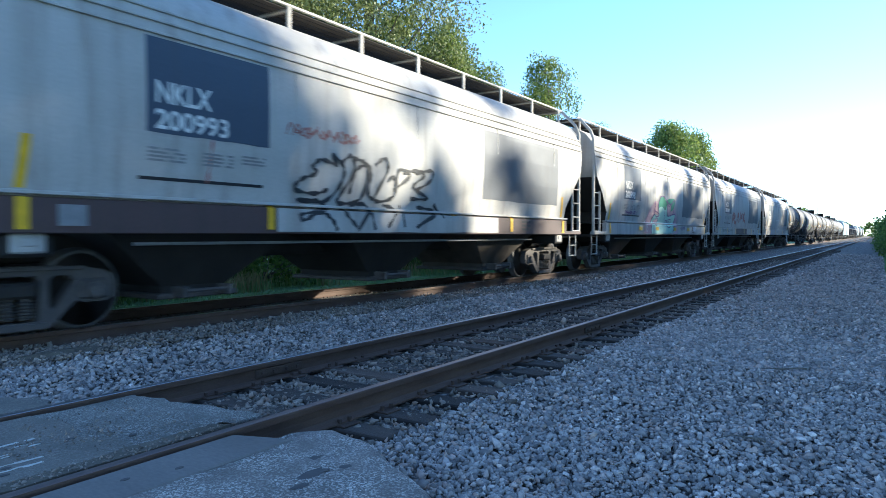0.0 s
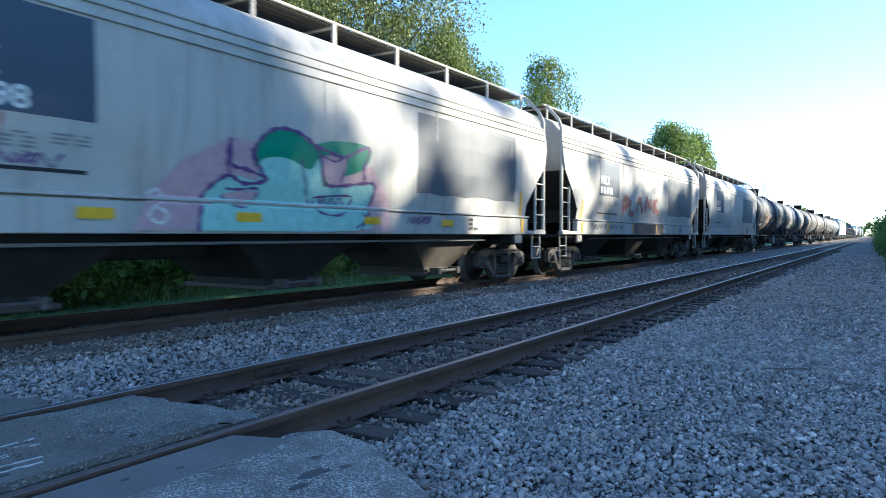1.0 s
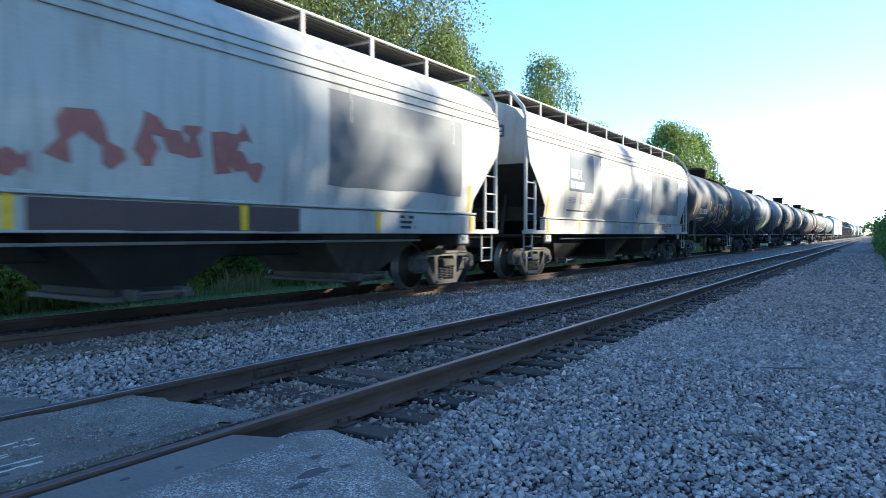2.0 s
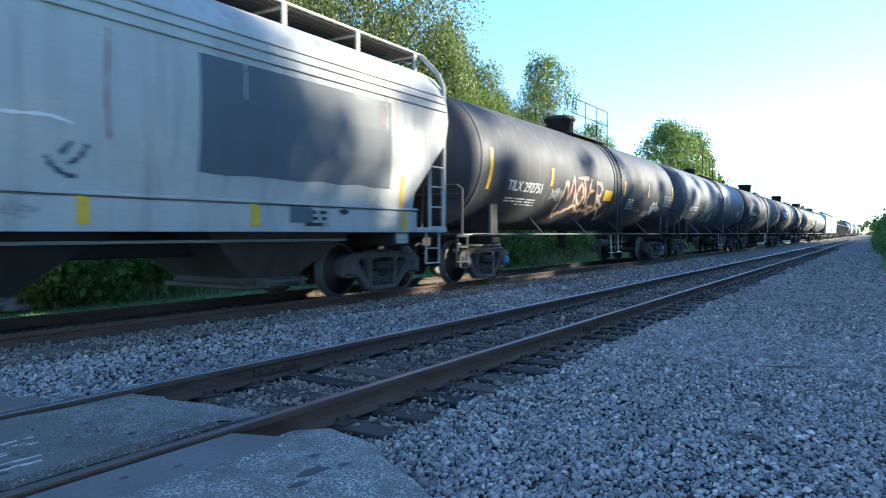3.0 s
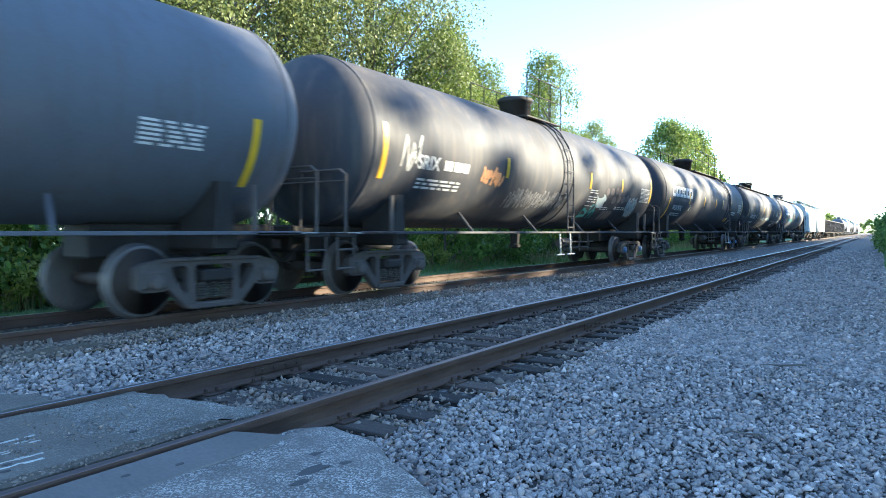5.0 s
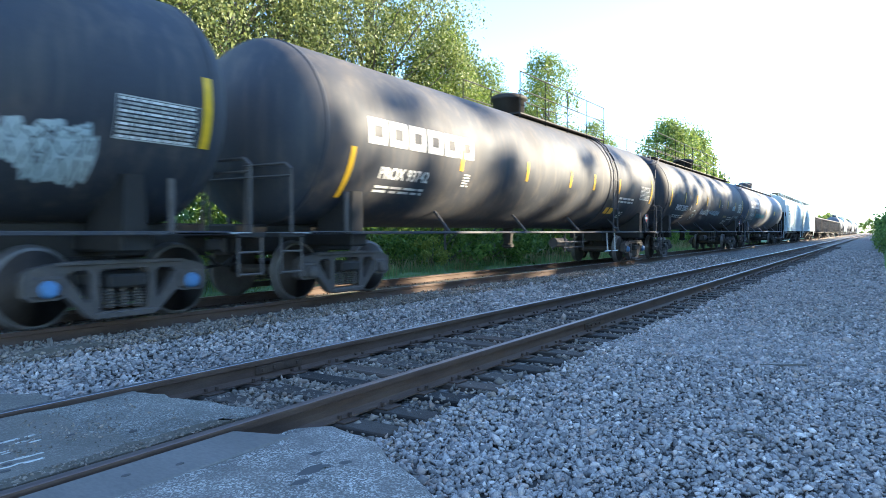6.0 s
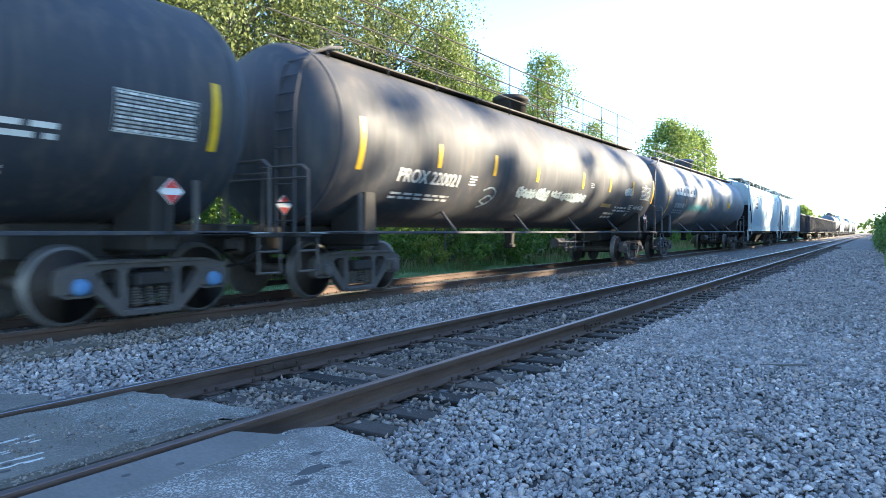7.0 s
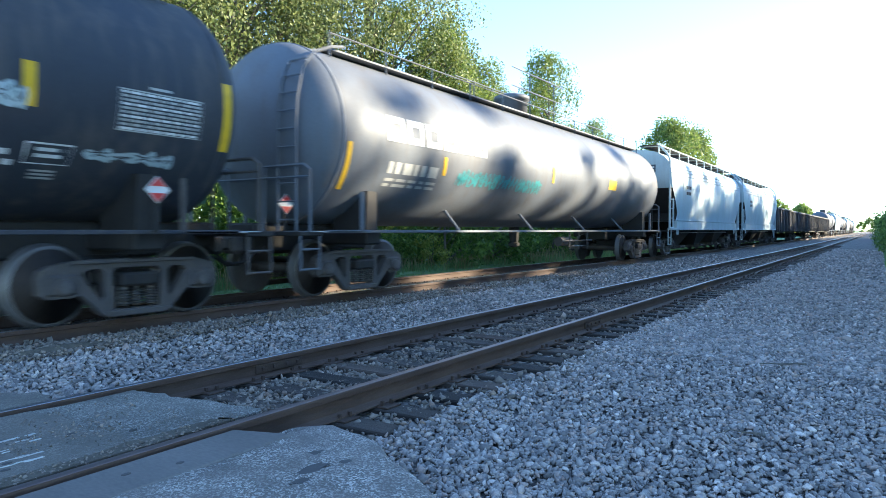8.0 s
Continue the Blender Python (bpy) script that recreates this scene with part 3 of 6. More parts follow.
def truck(car, x, blue=(), turning=True):
    """Two-axle freight truck centred at x under the car."""
    T = truck_meshes()
    child("bolster", T["bolster"], car, pose(x, 0, 0))
    for s in (-1, 1):
        m = pose(x, s * 1.08, 0) if s < 0 else pose(x, 1.08, 0, 0, 0, 180)
        sf = child("side_frame", T["side_frame"], car, m, "cast steel truck side frame")
        for q in (-0.17, 0.0, 0.17):
            child("spring", T["spring"], sf, pose(q, 0.03, 0))
        for k, wx in enumerate((-0.889, 0.889)):
            child("bearing_cap", T["cap_blue" if s < 0 and k in blue else "cap"], sf, pose(wx, -0.04, 0.457), "painted bearing end cap")
    for wx in (-0.889, 0.889):
        ws = child("wheelset", T["wheelset"], car, pose(x + wx, 0, 0.457), "steel wheels on an axle")
        for s in (-1, 1):
            m = pose(0, s * 0.755, 0) if s < 0 else pose(0, 0.755, 0, 0, 0, 180)
            child("wheel", T["wheel"], ws, m)
            child("wheel_rim", T["rim"], ws, m, "worn bright wheel rim")
        if turning:
            WHEELSETS.append((ws, x + wx))


def coupler(car, x, s):
    bm = bmesh.new()
    box(bm, min(x, x + s * 0.55), max(x, x + s * 0.55), -0.09, 0.09, 0.78, 0.96, 0.03)
    xc = x + s * 0.55
    box(bm, xc - 0.14, xc + 0.14, -0.17, 0.15, 0.72, 1.02, 0.05)
    part("coupler", bm, M_TRUCK, car, "rusty knuckle coupler")
    bm = bmesh.new()
    tube(bm, [(x - s * 0.2, -0.35, 0.85), (x + s * 0.15, -0.33, 0.6), (x + s * 0.45, -0.25, 0.55), (x + s * 0.65, -0.15, 0.7)], 0.025, 6)
    part("air_hose", bm, M_UNDER, car, "black rubber air hose")


# ---- paint on curved sides ----
DATUM = {}       # where the drawings of a car start from, along its side


def place_paint(bm, surf, car, step=0.1037):
    """Lay a flat drawing, x along and z up, on the near side of a car."""
    bmesh.ops.translate(bm, verts=bm.verts[:], vec=(DATUM.get(car.name, 0.0), 0, 0))
    bmesh.ops.triangulate(bm, faces=bm.faces[:])
    zs = [v.co.z for v in bm.verts]
    z = math.floor(min(zs) / step) * step + step
    while z < max(zs):
        bmesh.ops.bisect_plane(bm, geom=bm.verts[:] + bm.edges[:] + bm.faces[:], plane_co=(0, 0, z), plane_no=(0, 0, 1), dist=1e-5)
        z += step
    for v in bm.verts:
        v.co.y = surf(v.co.z) + v.co.y
    return bm


def ribbon(bm, pts, width, lift=-0.006):
    """Flat stroke of given width along points (x, z)."""
    p = [Vector((q[0], q[1])) for q in pts]
    lft, rgt = [], []
    for i, c in enumerate(p):
        d = (p[min(i + 1, len(p) - 1)] - p[max(i - 1, 0)]).normalized()
        w = width * (0.65 + 0.35 * math.sin(i * 1.9 + c.x * 3))
        nrm = Vector((-d.y, d.x)) * w / 2
        lft.append(bm.verts.new((c.x + nrm.x, lift, c.y + nrm.y)))
        rgt.append(bm.verts.new((c.x - nrm.x, lift, c.y - nrm.y)))
    for i in range(len(p) - 1):
        bm.faces.new((lft[i], rgt[i], rgt[i + 1], lft[i + 1]))


def smooth_line(pts, k=5):
    """Catmull-Rom through points."""
    out = []
    q = [pts[0]] + list(pts) + [pts[-1]]
    for i in range(1, len(q) - 2):
        for j in range(k):
            t = j / k
            out.append(tuple(0.5 * (2 * q[i][c] + (q[i + 1][c] - q[i - 1][c]) * t + (2 * q[i - 1][c] - 5 * q[i][c] + 4 * q[i + 1][c] - q[i + 2][c]) * t * t
                       + (3 * q[i][c] - q[i - 1][c] - 3 * q[i + 1][c] + q[i + 2][c]) * t ** 3) for c in (0, 1)))
    out.append(tuple(pts[-1]))
    return out


def strokes(car, name, lines, width, material, surf, label="", lift=-0.006, smooth=True):
    bm = bmesh.new()
    for ln in lines:
        ribbon(bm, smooth_line(ln) if smooth and len(ln) > 2 else ln, width, lift)
    return part(name, place_paint(bm, surf, car), material, car, label)


def patch(car, name, outline, material, surf, label="", lift=-0.004):
    bm = bmesh.new()
    vs = [bm.verts.new((x, lift, z)) for x, z in outline]
    f = bm.faces.new(vs)
    f.normal_update()
    if f.normal.y > 0:
        f.normal_flip()
    return part(name, place_paint(bm, surf, car), material, car, label)


def rect(x0, x1, z0, z1):
    return [(x0, z0), (x1, z0), (x1, z1), (x0, z1)]


def lettering(car, text, x, z, height, material, surf, label="", lift=-0.008, stretch=1.0, bold=0.006):
    cu = bpy.data.curves.new("lettering", "FONT")
    cu.body, cu.size, cu.offset = text, height * 1.37, bold
    ob = bpy.data.objects.new("lettering", cu)
    me = ob.to_mesh()
    bm = bmesh.new()
    bm.from_mesh(me)
    ob.to_mesh_clear()
    bpy.data.objects.remove(ob)
    for v in bm.verts:
        v.co = Vector((x + v.co.x * stretch, lift, z + v.co.y))
    return part("lettering", place_paint(bm, surf, car), material, car, label)


def bars(car, x, z, w, h, rows, material, surf, seed=1, name="small_lettering", lift=-0.007):
    """Unreadable small print as plain bars."""
    rng = random.Random(seed)
    bm = bmesh.new()
    for r in range(rows):
        zz = z - r * h * 1.8
        xx = x
        while xx < x + w:
            ww = rng.uniform(0.12, 0.4)
            ww = min(ww, x + w - xx)
            vs = [bm.verts.new((px_, lift, pz)) for px_, pz in rect(xx, xx + ww, zz - h, zz)]
            bm.faces.new(vs)
            xx += ww + rng.uniform(0.05, 0.1)
    return part(name, place_paint(bm, surf, car), material, car, "faded small print")


# ---- covered hopper ----
HOP = [(-1.50, 1.45), (-1.56, 1.8), (-1.60, 2.3), (-1.61, 2.8), (-1.60, 3.2), (-1.585, 3.42), (-1.55, 3.62), (-1.47, 3.85), (-1.28, 4.08), (-0.98, 4.25), (-0.55, 4.36), (0.0, 4.40)]


def hop_surf(z):
    if z < 1.47:
        return -1.585
    return float(np.interp(z, [p[1] for p in HOP], [p[0] for p in HOP]))


def hopper_car(s_mid, centres, paint, label, sill_paint=None, name="hopper_car", end_over=1.35, detail=True):
    car = tagged(new(name), label, "freight car", "cars of the freight train")
    half = centres / 2 + end_over
    full = HOP + [(-y, z) for y, z in HOP[-2::-1]]

    def end(z):
        return half if z >= 2.9 else half - 1.05 * min(1, (2.9 - z) / 1.05)
    bm = bmesh.new()
    fr = [-1, -0.985, -0.8, -0.6, -0.4, -0.2, 0, 0.2, 0.4, 0.6, 0.8, 0.985, 1]
    rows = [[bm.verts.new((f * end(z), y, z)) for y, z in full] for f in fr]
    k = len(full)
    for q0, q1 in zip(rows, rows[1:]):
        for i in range(k - 1):
            bm.faces.new((q0[i], q0[i + 1], q1[i + 1], q1[i]))
    for row in (rows[0], rows[-1]):
        for i in range(k // 2):
            a_, b_, c_, d_ = row[i], row[i + 1], row[k - 2 - i], row[k - 1 - i]
            f_ = bm.faces.new((a_, b_, c_, d_) if b_ is not c_ else (a_, b_, d_))
            # sloping end sheet in near-black: grime plus the shade beneath the end wall
            f_.material_index = 1 if max(v.co.z for v in f_.verts) < 2.95 else 0
    for q0, q1 in zip(rows, rows[1:]):
        bm.faces.new((q0[0], q1[0], q1[-1], q0[-1]))
    bmesh.ops.recalc_face_normals(bm, faces=bm.faces[:])
    body = part("body", bm, [paint, M_UNDER], car, "", True)
    body.data.set_sharp_from_angle(angle=radians(35))
    # longitudinal ribs under the roof edge
    for z in (3.41, 3.56, 3.70):
        bm = bmesh.new()
        for s in (-1, 1):
            y = hop_surf(z)
            y0, y1 = sorted((s * y, s * (y - 0.028)))
            box(bm, -half + 0.03, half - 0.03, y0 if s < 0 else y0, y1, z - 0.016, z + 0.016, 0.006)
        part("rib", bm, paint, car)
    for k in range(5):          # vertical weld seams between side sheets
        x = -half + 2 * half * (0.12 + 0.19 * k)
        bm = bmesh.new()
        for z0, z1 in zip((1.5, 1.8, 2.3, 2.8, 3.2), (1.8, 2.3, 2.8, 3.2, 3.38)):
            prism(bm, [(x - 0.012, z0), (x + 0.012, z0), (x + 0.012, z1), (x - 0.012, z1)], "y", hop_surf(z0) - 0.003, hop_surf(z0) + 0.05)
        part("weld_seam", bm, paint, body)
    bm = bmesh.new()
    box(bm, -half + 1.0, half - 1.0, -1.6, -1.45, 1.49, 1.53, 0.006)
    part("belt_rail", bm, paint, car)
    # side sills
    for s in (-1, 1):
        bm = bmesh.new()
        y0, y1 = sorted((s * 1.44, s * 1.58))
        box(bm, -half + 1.0, half - 1.0, y0, y1, 1.12, 1.47, 0.015)
        box(bm, -half, half, y0, y1, 1.10, 1.19, 0.01)
        part("side_sill", bm, sill_paint or paint, car, "dark brown painted side sill" if sill_paint else "")
    bm = bmesh.new()
    box(bm, -half + 0.1, half - 0.1, -0.3, 0.3, 0.75, 1.1, 0.03)
    for s in (-1, 1):
        box(bm, s * (half - 0.6) - 0.55, s * (half - 0.6) + 0.55, -1.44, 1.44, 1.02, 1.1, 0.01)
        box(bm, s * centres / 2 - 0.25, s * centres / 2 + 0.25, -1.5, 1.5, 0.86, 1.1, 0.03)
        for yy in (-0.7, 0.7):
            tube(bm, [(s * (half - 0.35), yy, 1.1), (s * (half - 0.9), yy * 0.8, 2.25)], 0.05, 6)
        tube(bm, [(s * (half - 0.2), 0.5, 1.1), (s * (half - 0.2), 0.5, 2.9)], 0.06, 6)
    part("underframe", bm, M_UNDER, car, "black steel underframe")
    # discharge hoppers
    quarter = (half - 1.7) / 3
    for cx in (-2 * quarter, 0, 2 * quarter):
        bm = bmesh.new()
        top = [(cx - quarter * 0.95, -1.4), (cx + quarter * 0.95, -1.4), (cx + quarter * 0.95, 1.4), (cx - quarter * 0.95, 1.4)]
        low = [(cx - 0.5, -0.85), (cx + 0.5, -0.85), (cx + 0.5, 0.85), (cx - 0.5, 0.85)]
        vt = [bm.verts.new((*p, 1.5)) for p in top]
        vm = [bm.verts.new((*p, 0.42)) for p in low]
        vb = [bm.verts.new((p[0] * 1.0, p[1], 0.3)) for p in low]
        for q0, q1 in ((vt, vm), (vm, vb)):
            for i in range(4):
                bm.faces.new((q0[i], q0[(i + 1) % 4], q1[(i + 1) % 4], q1[i]))
        bm.faces.new(vb)
        bm.faces.new(vt[::-1])
        bmesh.ops.recalc_face_normals(bm, faces=bm.faces[:])
        # rear hopper coloured lighter as if sunlit, the others near-black as if shaded
        hop = part("discharge_hopper", bm, M_CHUTE if cx > 0 else M_UNDER, car, "grimy sloping discharge hopper, light and shade in its colour")
        bm = bmesh.new()
        box(bm, cx - 0.62, cx + 0.62, -0.95, 0.95, 0.26, 0.33, 0.015)
        tube(bm, [(cx - 0.4, -1.1, 0.36), (cx + 0.4, -1.1, 0.36)], 0.03, 6)
        for q in (-0.35, 0.35):
            box(bm, cx + q - 0.05, cx + q + 0.05, -1.15, -0.9, 0.28, 0.42, 0.012)
        part("outlet_gate", bm, M_TRUCK, hop, "steel outlet gate")
    bm = bmesh.new()
    tube(bm, [(-half + 2.6, -1.3, 0.98), (half - 2.6, -1.3, 0.98)], 0.022, 6)
    part("brake_rod", bm, M_GALV, car, "thin bright rod under the sill")
    # running board along the roof
    bm = bmesh.new()
    n = int(half * 2 / 1.6)
    for s in (-1, 1):
        for i in range(n + 1):
            x = -half + 0.25 + i * (2 * half - 0.5) / n
            box(bm, x - 0.035, x + 0.035, s * 1.0 - 0.02, s * 1.0 + 0.02, 4.2, 4.58, 0.006)
            box(bm, x - 0.02, x + 0.02, min(s * 1.0, s * 0.25), max(s * 1.0, s * 0.25), 4.5, 4.53)
        box(bm, -half, half, s * 1.0 - 0.025, s * 1.0 + 0.025, 4.56, 4.60, 0.006)
    rb = part("running_board", bm, paint, car, "roof walkway frame")
    bm = bmesh.new()
    for s in (-1, 1):
        for i in range(5):
            y = s * (0.35 + i * 0.14)
            box(bm, -half, half, y - 0.06, y + 0.06, 4.53, 4.555)
    part("walkway_grating", bm, M_UNDER, rb, "dark steel grating")
    for i in range(4):
        bm = bmesh.new()
        cx = -half + half * (0.25 + 0.5 * i)
        lathe(bm, [(4.36, 0.32), (4.47, 0.32), (4.5, 0.27)], "z", 16, (cx, 0, 0))
        part("roof_hatch", bm, paint, car)
    for sx in (-1, 1):          # small stencil plate on the end wall
        bm = bmesh.new()
        box(bm, sx * half - 0.012, sx * half + 0.012, -0.95, -0.35, 3.45, 3.75, 0.004)
        pl = part("end_stencil_plate", bm, M_NAVY, car, "small navy plate with white bars")
        for k in range(2):
            bm = bmesh.new()
            box(bm, sx * (half + 0.014) - 0.004, sx * (half + 0.014) + 0.004, -0.9, -0.55, 3.5 + k * 0.11, 3.57 + k * 0.11)
            part("stencil_bar", bm, M_LETTER, pl)
    # corner ladders and end platform
    for sx in (-1, 1):
        for sy in (-1, 1):
            bm = bmesh.new()
            xo, xi = sx * (half - 0.03), sx * (half - 0.52)
            tube(bm, [(xo, sy * 1.52, 1.1), (xo, sy * 1.52, 3.9), (xo - sx * 0.04, sy * 1.42, 4.15), (xo - sx * 0.1, sy * 1.05, 4.55)], 0.045, 6)
            tube(bm, [(xi, sy * 1.53, 1.1), (xi, sy * 1.53, 2.6)], 0.035, 6)
            for z in (0.52, 0.8):
                tube(bm, [(xo - sx * 0.05, sy * 1.45, z), (xi, sy * 1.45, z)], 0.016, 6)
            tube(bm, [(xi, sy * 1.45, 0.5), (xi, sy * 1.45, 1.1)], 0.02, 6)
            tube(bm, [(xo - sx * 0.05, sy * 1.45, 0.5), (xo - sx * 0.05, sy * 1.45, 1.1)], 0.02, 6)
            lad = part("ladder", bm, paint, car)
            for r in range(4):
                z = 1.2 + r * 0.38
                part("rung", tube(bmesh.new(), [(xo, sy * 1.53, z), (xi, sy * 1.53, z)], 0.018, 6), paint, lad)
    for sx in (-1, 1):
        bm = bmesh.new()
        x = sx * (half - 1.35)
        box(bm, x - 0.17, x + 0.17, -1.52, -1.46, 0.9, 1.1, 0.02)
        box(bm, x - 0.07, x + 0.07, -1.54, -1.44, 0.97, 1.06, 0.01)
        part("jacking_pad", bm, paint, car)
        truck(car, sx * centres / 2)
        coupler(car, sx * half, sx)
    return car, half


# ---- tank car ----
TANK_R, TANK_Z = 1.53, 2.70


def tank_surf(z):
    d = max(-1.0, min(1.0, (z - TANK_Z) / TANK_R))
    return -TANK_R * math.sqrt(max(0.0, 1 - d * d))


def tank_car(s_mid, centres, paint, label, name="tank_car", dome=0.0, ladder=0.6, ring=True, platform=1.6, long_walk=False, blue=(), over=0.95, placards=(), dome_r=1.0):
    car = tagged(new(name), label, "freight car", "cars of the freight train")
    half = centres / 2 + over
    bm = bmesh.new()
    prof = []
    for i in range(9):
        q = i / 8 * math.pi / 2
        prof.append((-half - 0.68 * math.cos(q), max(0.02, TANK_R * math.sin(q))))
    for i in range(1, 12):
        prof.append((-half + 2 * half * i / 12, TANK_R))
    prof += [(-a_, r) for a_, r in prof[8::-1]]
    lathe(bm, prof, "x", 56, (0, 0, TANK_Z))
    shell = part("tank", bm, paint, car, "", True)
    for x in (-half, half):
        bm = bmesh.new()
        lathe(bm, [(x - 0.03, TANK_R - 0.02), (x - 0.028, TANK_R + 0.006), (x + 0.028, TANK_R + 0.006), (x + 0.03, TANK_R - 0.02)], "x", 56, (0, 0, TANK_Z))
        part("weld_band", bm, paint, shell, "", True)
    if ring:
        for x in (ladder - 0.32, ladder + 0.32):
            bm = bmesh.new()
            lathe(bm, [(x - 0.02, TANK_R - 0.02), (x - 0.018, TANK_R + 0.02), (x + 0.018, TANK_R + 0.02), (x + 0.02, TANK_R - 0.02)], "x", 56, (0, 0, TANK_Z))
            part("ring_band", bm, paint, shell, "", True)
    # underframe
    endx = half + 0.8
    for s in (-1, 1):
        bm = bmesh.new()
        x0, x1 = sorted((s * endx, s * (centres / 2 - 1.3)))
        box(bm, x0, x1, -0.32, 0.32, 0.74, 1.2, 0.03)
        box(bm, s * centres / 2 - 0.2, s * centres / 2 + 0.2, -1.35, 1.35, 0.84, 1.08, 0.03)
        for sy in (-1, 1):
            prism(bm, [(s * centres / 2 - 0.16, 1.05), (s * centres / 2 + 0.16, 1.05), (s * centres / 2 + 0.12, 1.75), (s * centres / 2 - 0.12, 1.75)], "y",
                  min(sy * 0.55, sy * 1.3), max(sy * 0.55, sy * 1.3))
        part("stub_sill", bm, M_UNDER, car, "black steel sill and bolster")
        bm = bmesh.new()
        box(bm, s * (endx - 0.15) - 0.25, s * (endx - 0.15) + 0.25, -1.45, 1.45, 1.0, 1.07, 0.01)
        part("end_sill", bm, M_UNDER, car)
    bm = bmesh.new()
    lathe(bm, [(0.62, 0.1), (0.66, 0.16), (0.72, 0.16), (0.76, 0.12), (1.25, 0.16)], "z", 12, (0, 0, 0))
    part("bottom_outlet", bm, M_UNDER, car)
    for s in (-1, 1):
        bm = bmesh.new()
        box(bm, -half - 0.3, half + 0.3, s * 1.42 - 0.03, s * 1.42 + 0.03, 1.04, 1.09, 0.008)
        part("side_rail", bm, paint, car, "thin steel side rail")
        for x in (-centres * 0.33, -centres * 0.11, centres * 0.11, centres * 0.33):
            bm = bmesh.new()
            tube(bm, [(x, s * 1.42, 1.06), (x - 0.18 * s, s * tank_surf(1.5) * -1 * 0.98, 1.5)], 0.03, 6)
            part("side_rail_bracket", bm, paint, car)
    # end platforms, handrails, ladders
    for sx in (-1, 1):
        bm = bmesh.new()
        x = sx * (endx - 0.15)
        xi = sx * (half - 0.55)
        for sy in (-1, 1):
            tube(bm, [(xi, sy * 1.42, 1.07), (xi, sy * 1.42, 1.72)], 0.045, 6)
            tube(bm, [(x, sy * 1.42, 1.07), (x, sy * 1.42, 2.0), (x, sy * 1.3, 2.08), (x, sy * 0.45, 2.08), (x, sy * 0.4, 1.07)], 0.028, 6)
            for z in (0.5, 0.8):
                tube(bm, [(x - 0.2, sy * 1.42, z), (x + 0.2, sy * 1.42, z)], 0.018, 6)
            for q in (-0.2, 0.2):
                tube(bm, [(x + q, sy * 1.42, 0.48), (x + q, sy * 1.42, 1.07)], 0.02, 6)
        tube(bm, [(x, -1.42, 1.9), (x, 1.42, 1.9)], 0.02, 6)
        part("end_handrail", bm, M_TRUCK if paint is not M_BLUEGREY else paint, car)
        bm = bmesh.new()
        box(bm, min(xi, x), max(xi, x), -1.45, -0.85, 1.045, 1.075, 0.006)
        part("end_platform", bm, M_GALV, car, "galvanised end step platform")
        bm = bmesh.new()
        box(bm, min(xi, x), max(xi, x), 0.85, 1.45, 1.045, 1.075, 0.006)
        part("end_platform", bm, M_GALV, car, "galvanised end step platform")
        truck(car, sx * centres / 2, blue if sx > 0 or len(blue) == 1 else ())
        coupler(car, sx * endx, sx)
        if sx in placards:      # hazard placard on its post
            bm = bmesh.new()
            prism(bm, [(0.16, 0), (0, 0.16), (-0.16, 0), (0, -0.16)], "y", -0.008, 0.008)
            pl = part("hazard_placard", bm, M_LETTER, car, "red and white diamond hazard placard")
            pl.matrix_basis = pose(half - 0.95, -1.5, 1.56) if sx > 0 else pose(-half - 0.5, -0.75, 1.5)
            for z0, z1, w0, w1 in ((0.04, 0.145, 0.105, 0.005), (-0.04, -0.145, 0.105, 0.005)):
                bm = bmesh.new()
                prism(bm, [(-w0, z0), (w0, z0), (w1, z1), (-w1, z1)], "y", -0.013, -0.009)
                part("placard_field", bm, M_RED, pl, "red placard field")
            bm = bmesh.new()
            box(bm, -0.035, 0.035, 0.01, 0.05, -0.5, 0.12, 0.005)
            part("placard_post", bm, M_UNDER, pl)
    # side ladder over the tank
    if ladder is not None:
        bm = bmesh.new()
        lz = [1.1, 1.5, 2.0, 2.5, 3.0, 3.4, 3.75, 4.0, 4.15]
        for xo in (ladder - 0.2, ladder + 0.2):
            tube(bm, [(xo, min(-0.35, tank_surf(z) - 0.07) if z > 2 else -TANK_R - 0.05, z + (0.05 if z > 3.5 else 0)) for z in lz], 0.022, 6)
        z = 1.2
        while z < 4.1:
            y = min(-0.35, tank_surf(z) - 0.07) if z > 2 else -TANK_R - 0.05
            tube(bm, [(ladder - 0.2, y, z), (ladder + 0.2, y, z)], 0.014, 6)
            z += 0.3
        part("side_ladder", bm, paint, car)
        for xo in (ladder - 0.35, ladder + 0.35):
            bm = bmesh.new()
            tube(bm, [(xo, -1.42, 1.07), (xo, -1.45, 0.45)], 0.02, 6)
            tube(bm, [(xo - 0.25, -1.45, 0.47), (xo + 0.25, -1.45, 0.47)], 0.02, 6)
            part("step", bm, M_GALV, car)
    else:
        bm = bmesh.new()

        def head_x(z):
            q = min(1.0, math.hypot(0.92, z - TANK_Z) / TANK_R)
            return -half - 0.68 * math.sqrt(1 - q * q) - 0.1
        lz = [1.05, 1.6, 2.2, 2.7, 3.1, 3.45, 3.7, 3.88]
        for y in (-1.12, -0.72):
            tube(bm, [(head_x(max(z, 2.7)), y, z) for z in lz] + [(-half + 0.15, y, 4.05), (-half + 0.7, y * 0.8, 4.2)], 0.026, 6)
        for r in range(10):
            z = 1.25 + r * 0.28
            xr = head_x(max(z, 2.7))
            tube(bm, [(xr, -1.12, z), (xr, -0.72, z)], 0.015, 6)
        part("end_ladder", bm, paint, car)
    # top fittings
    top = TANK_Z + TANK_R
    bm = bmesh.new()
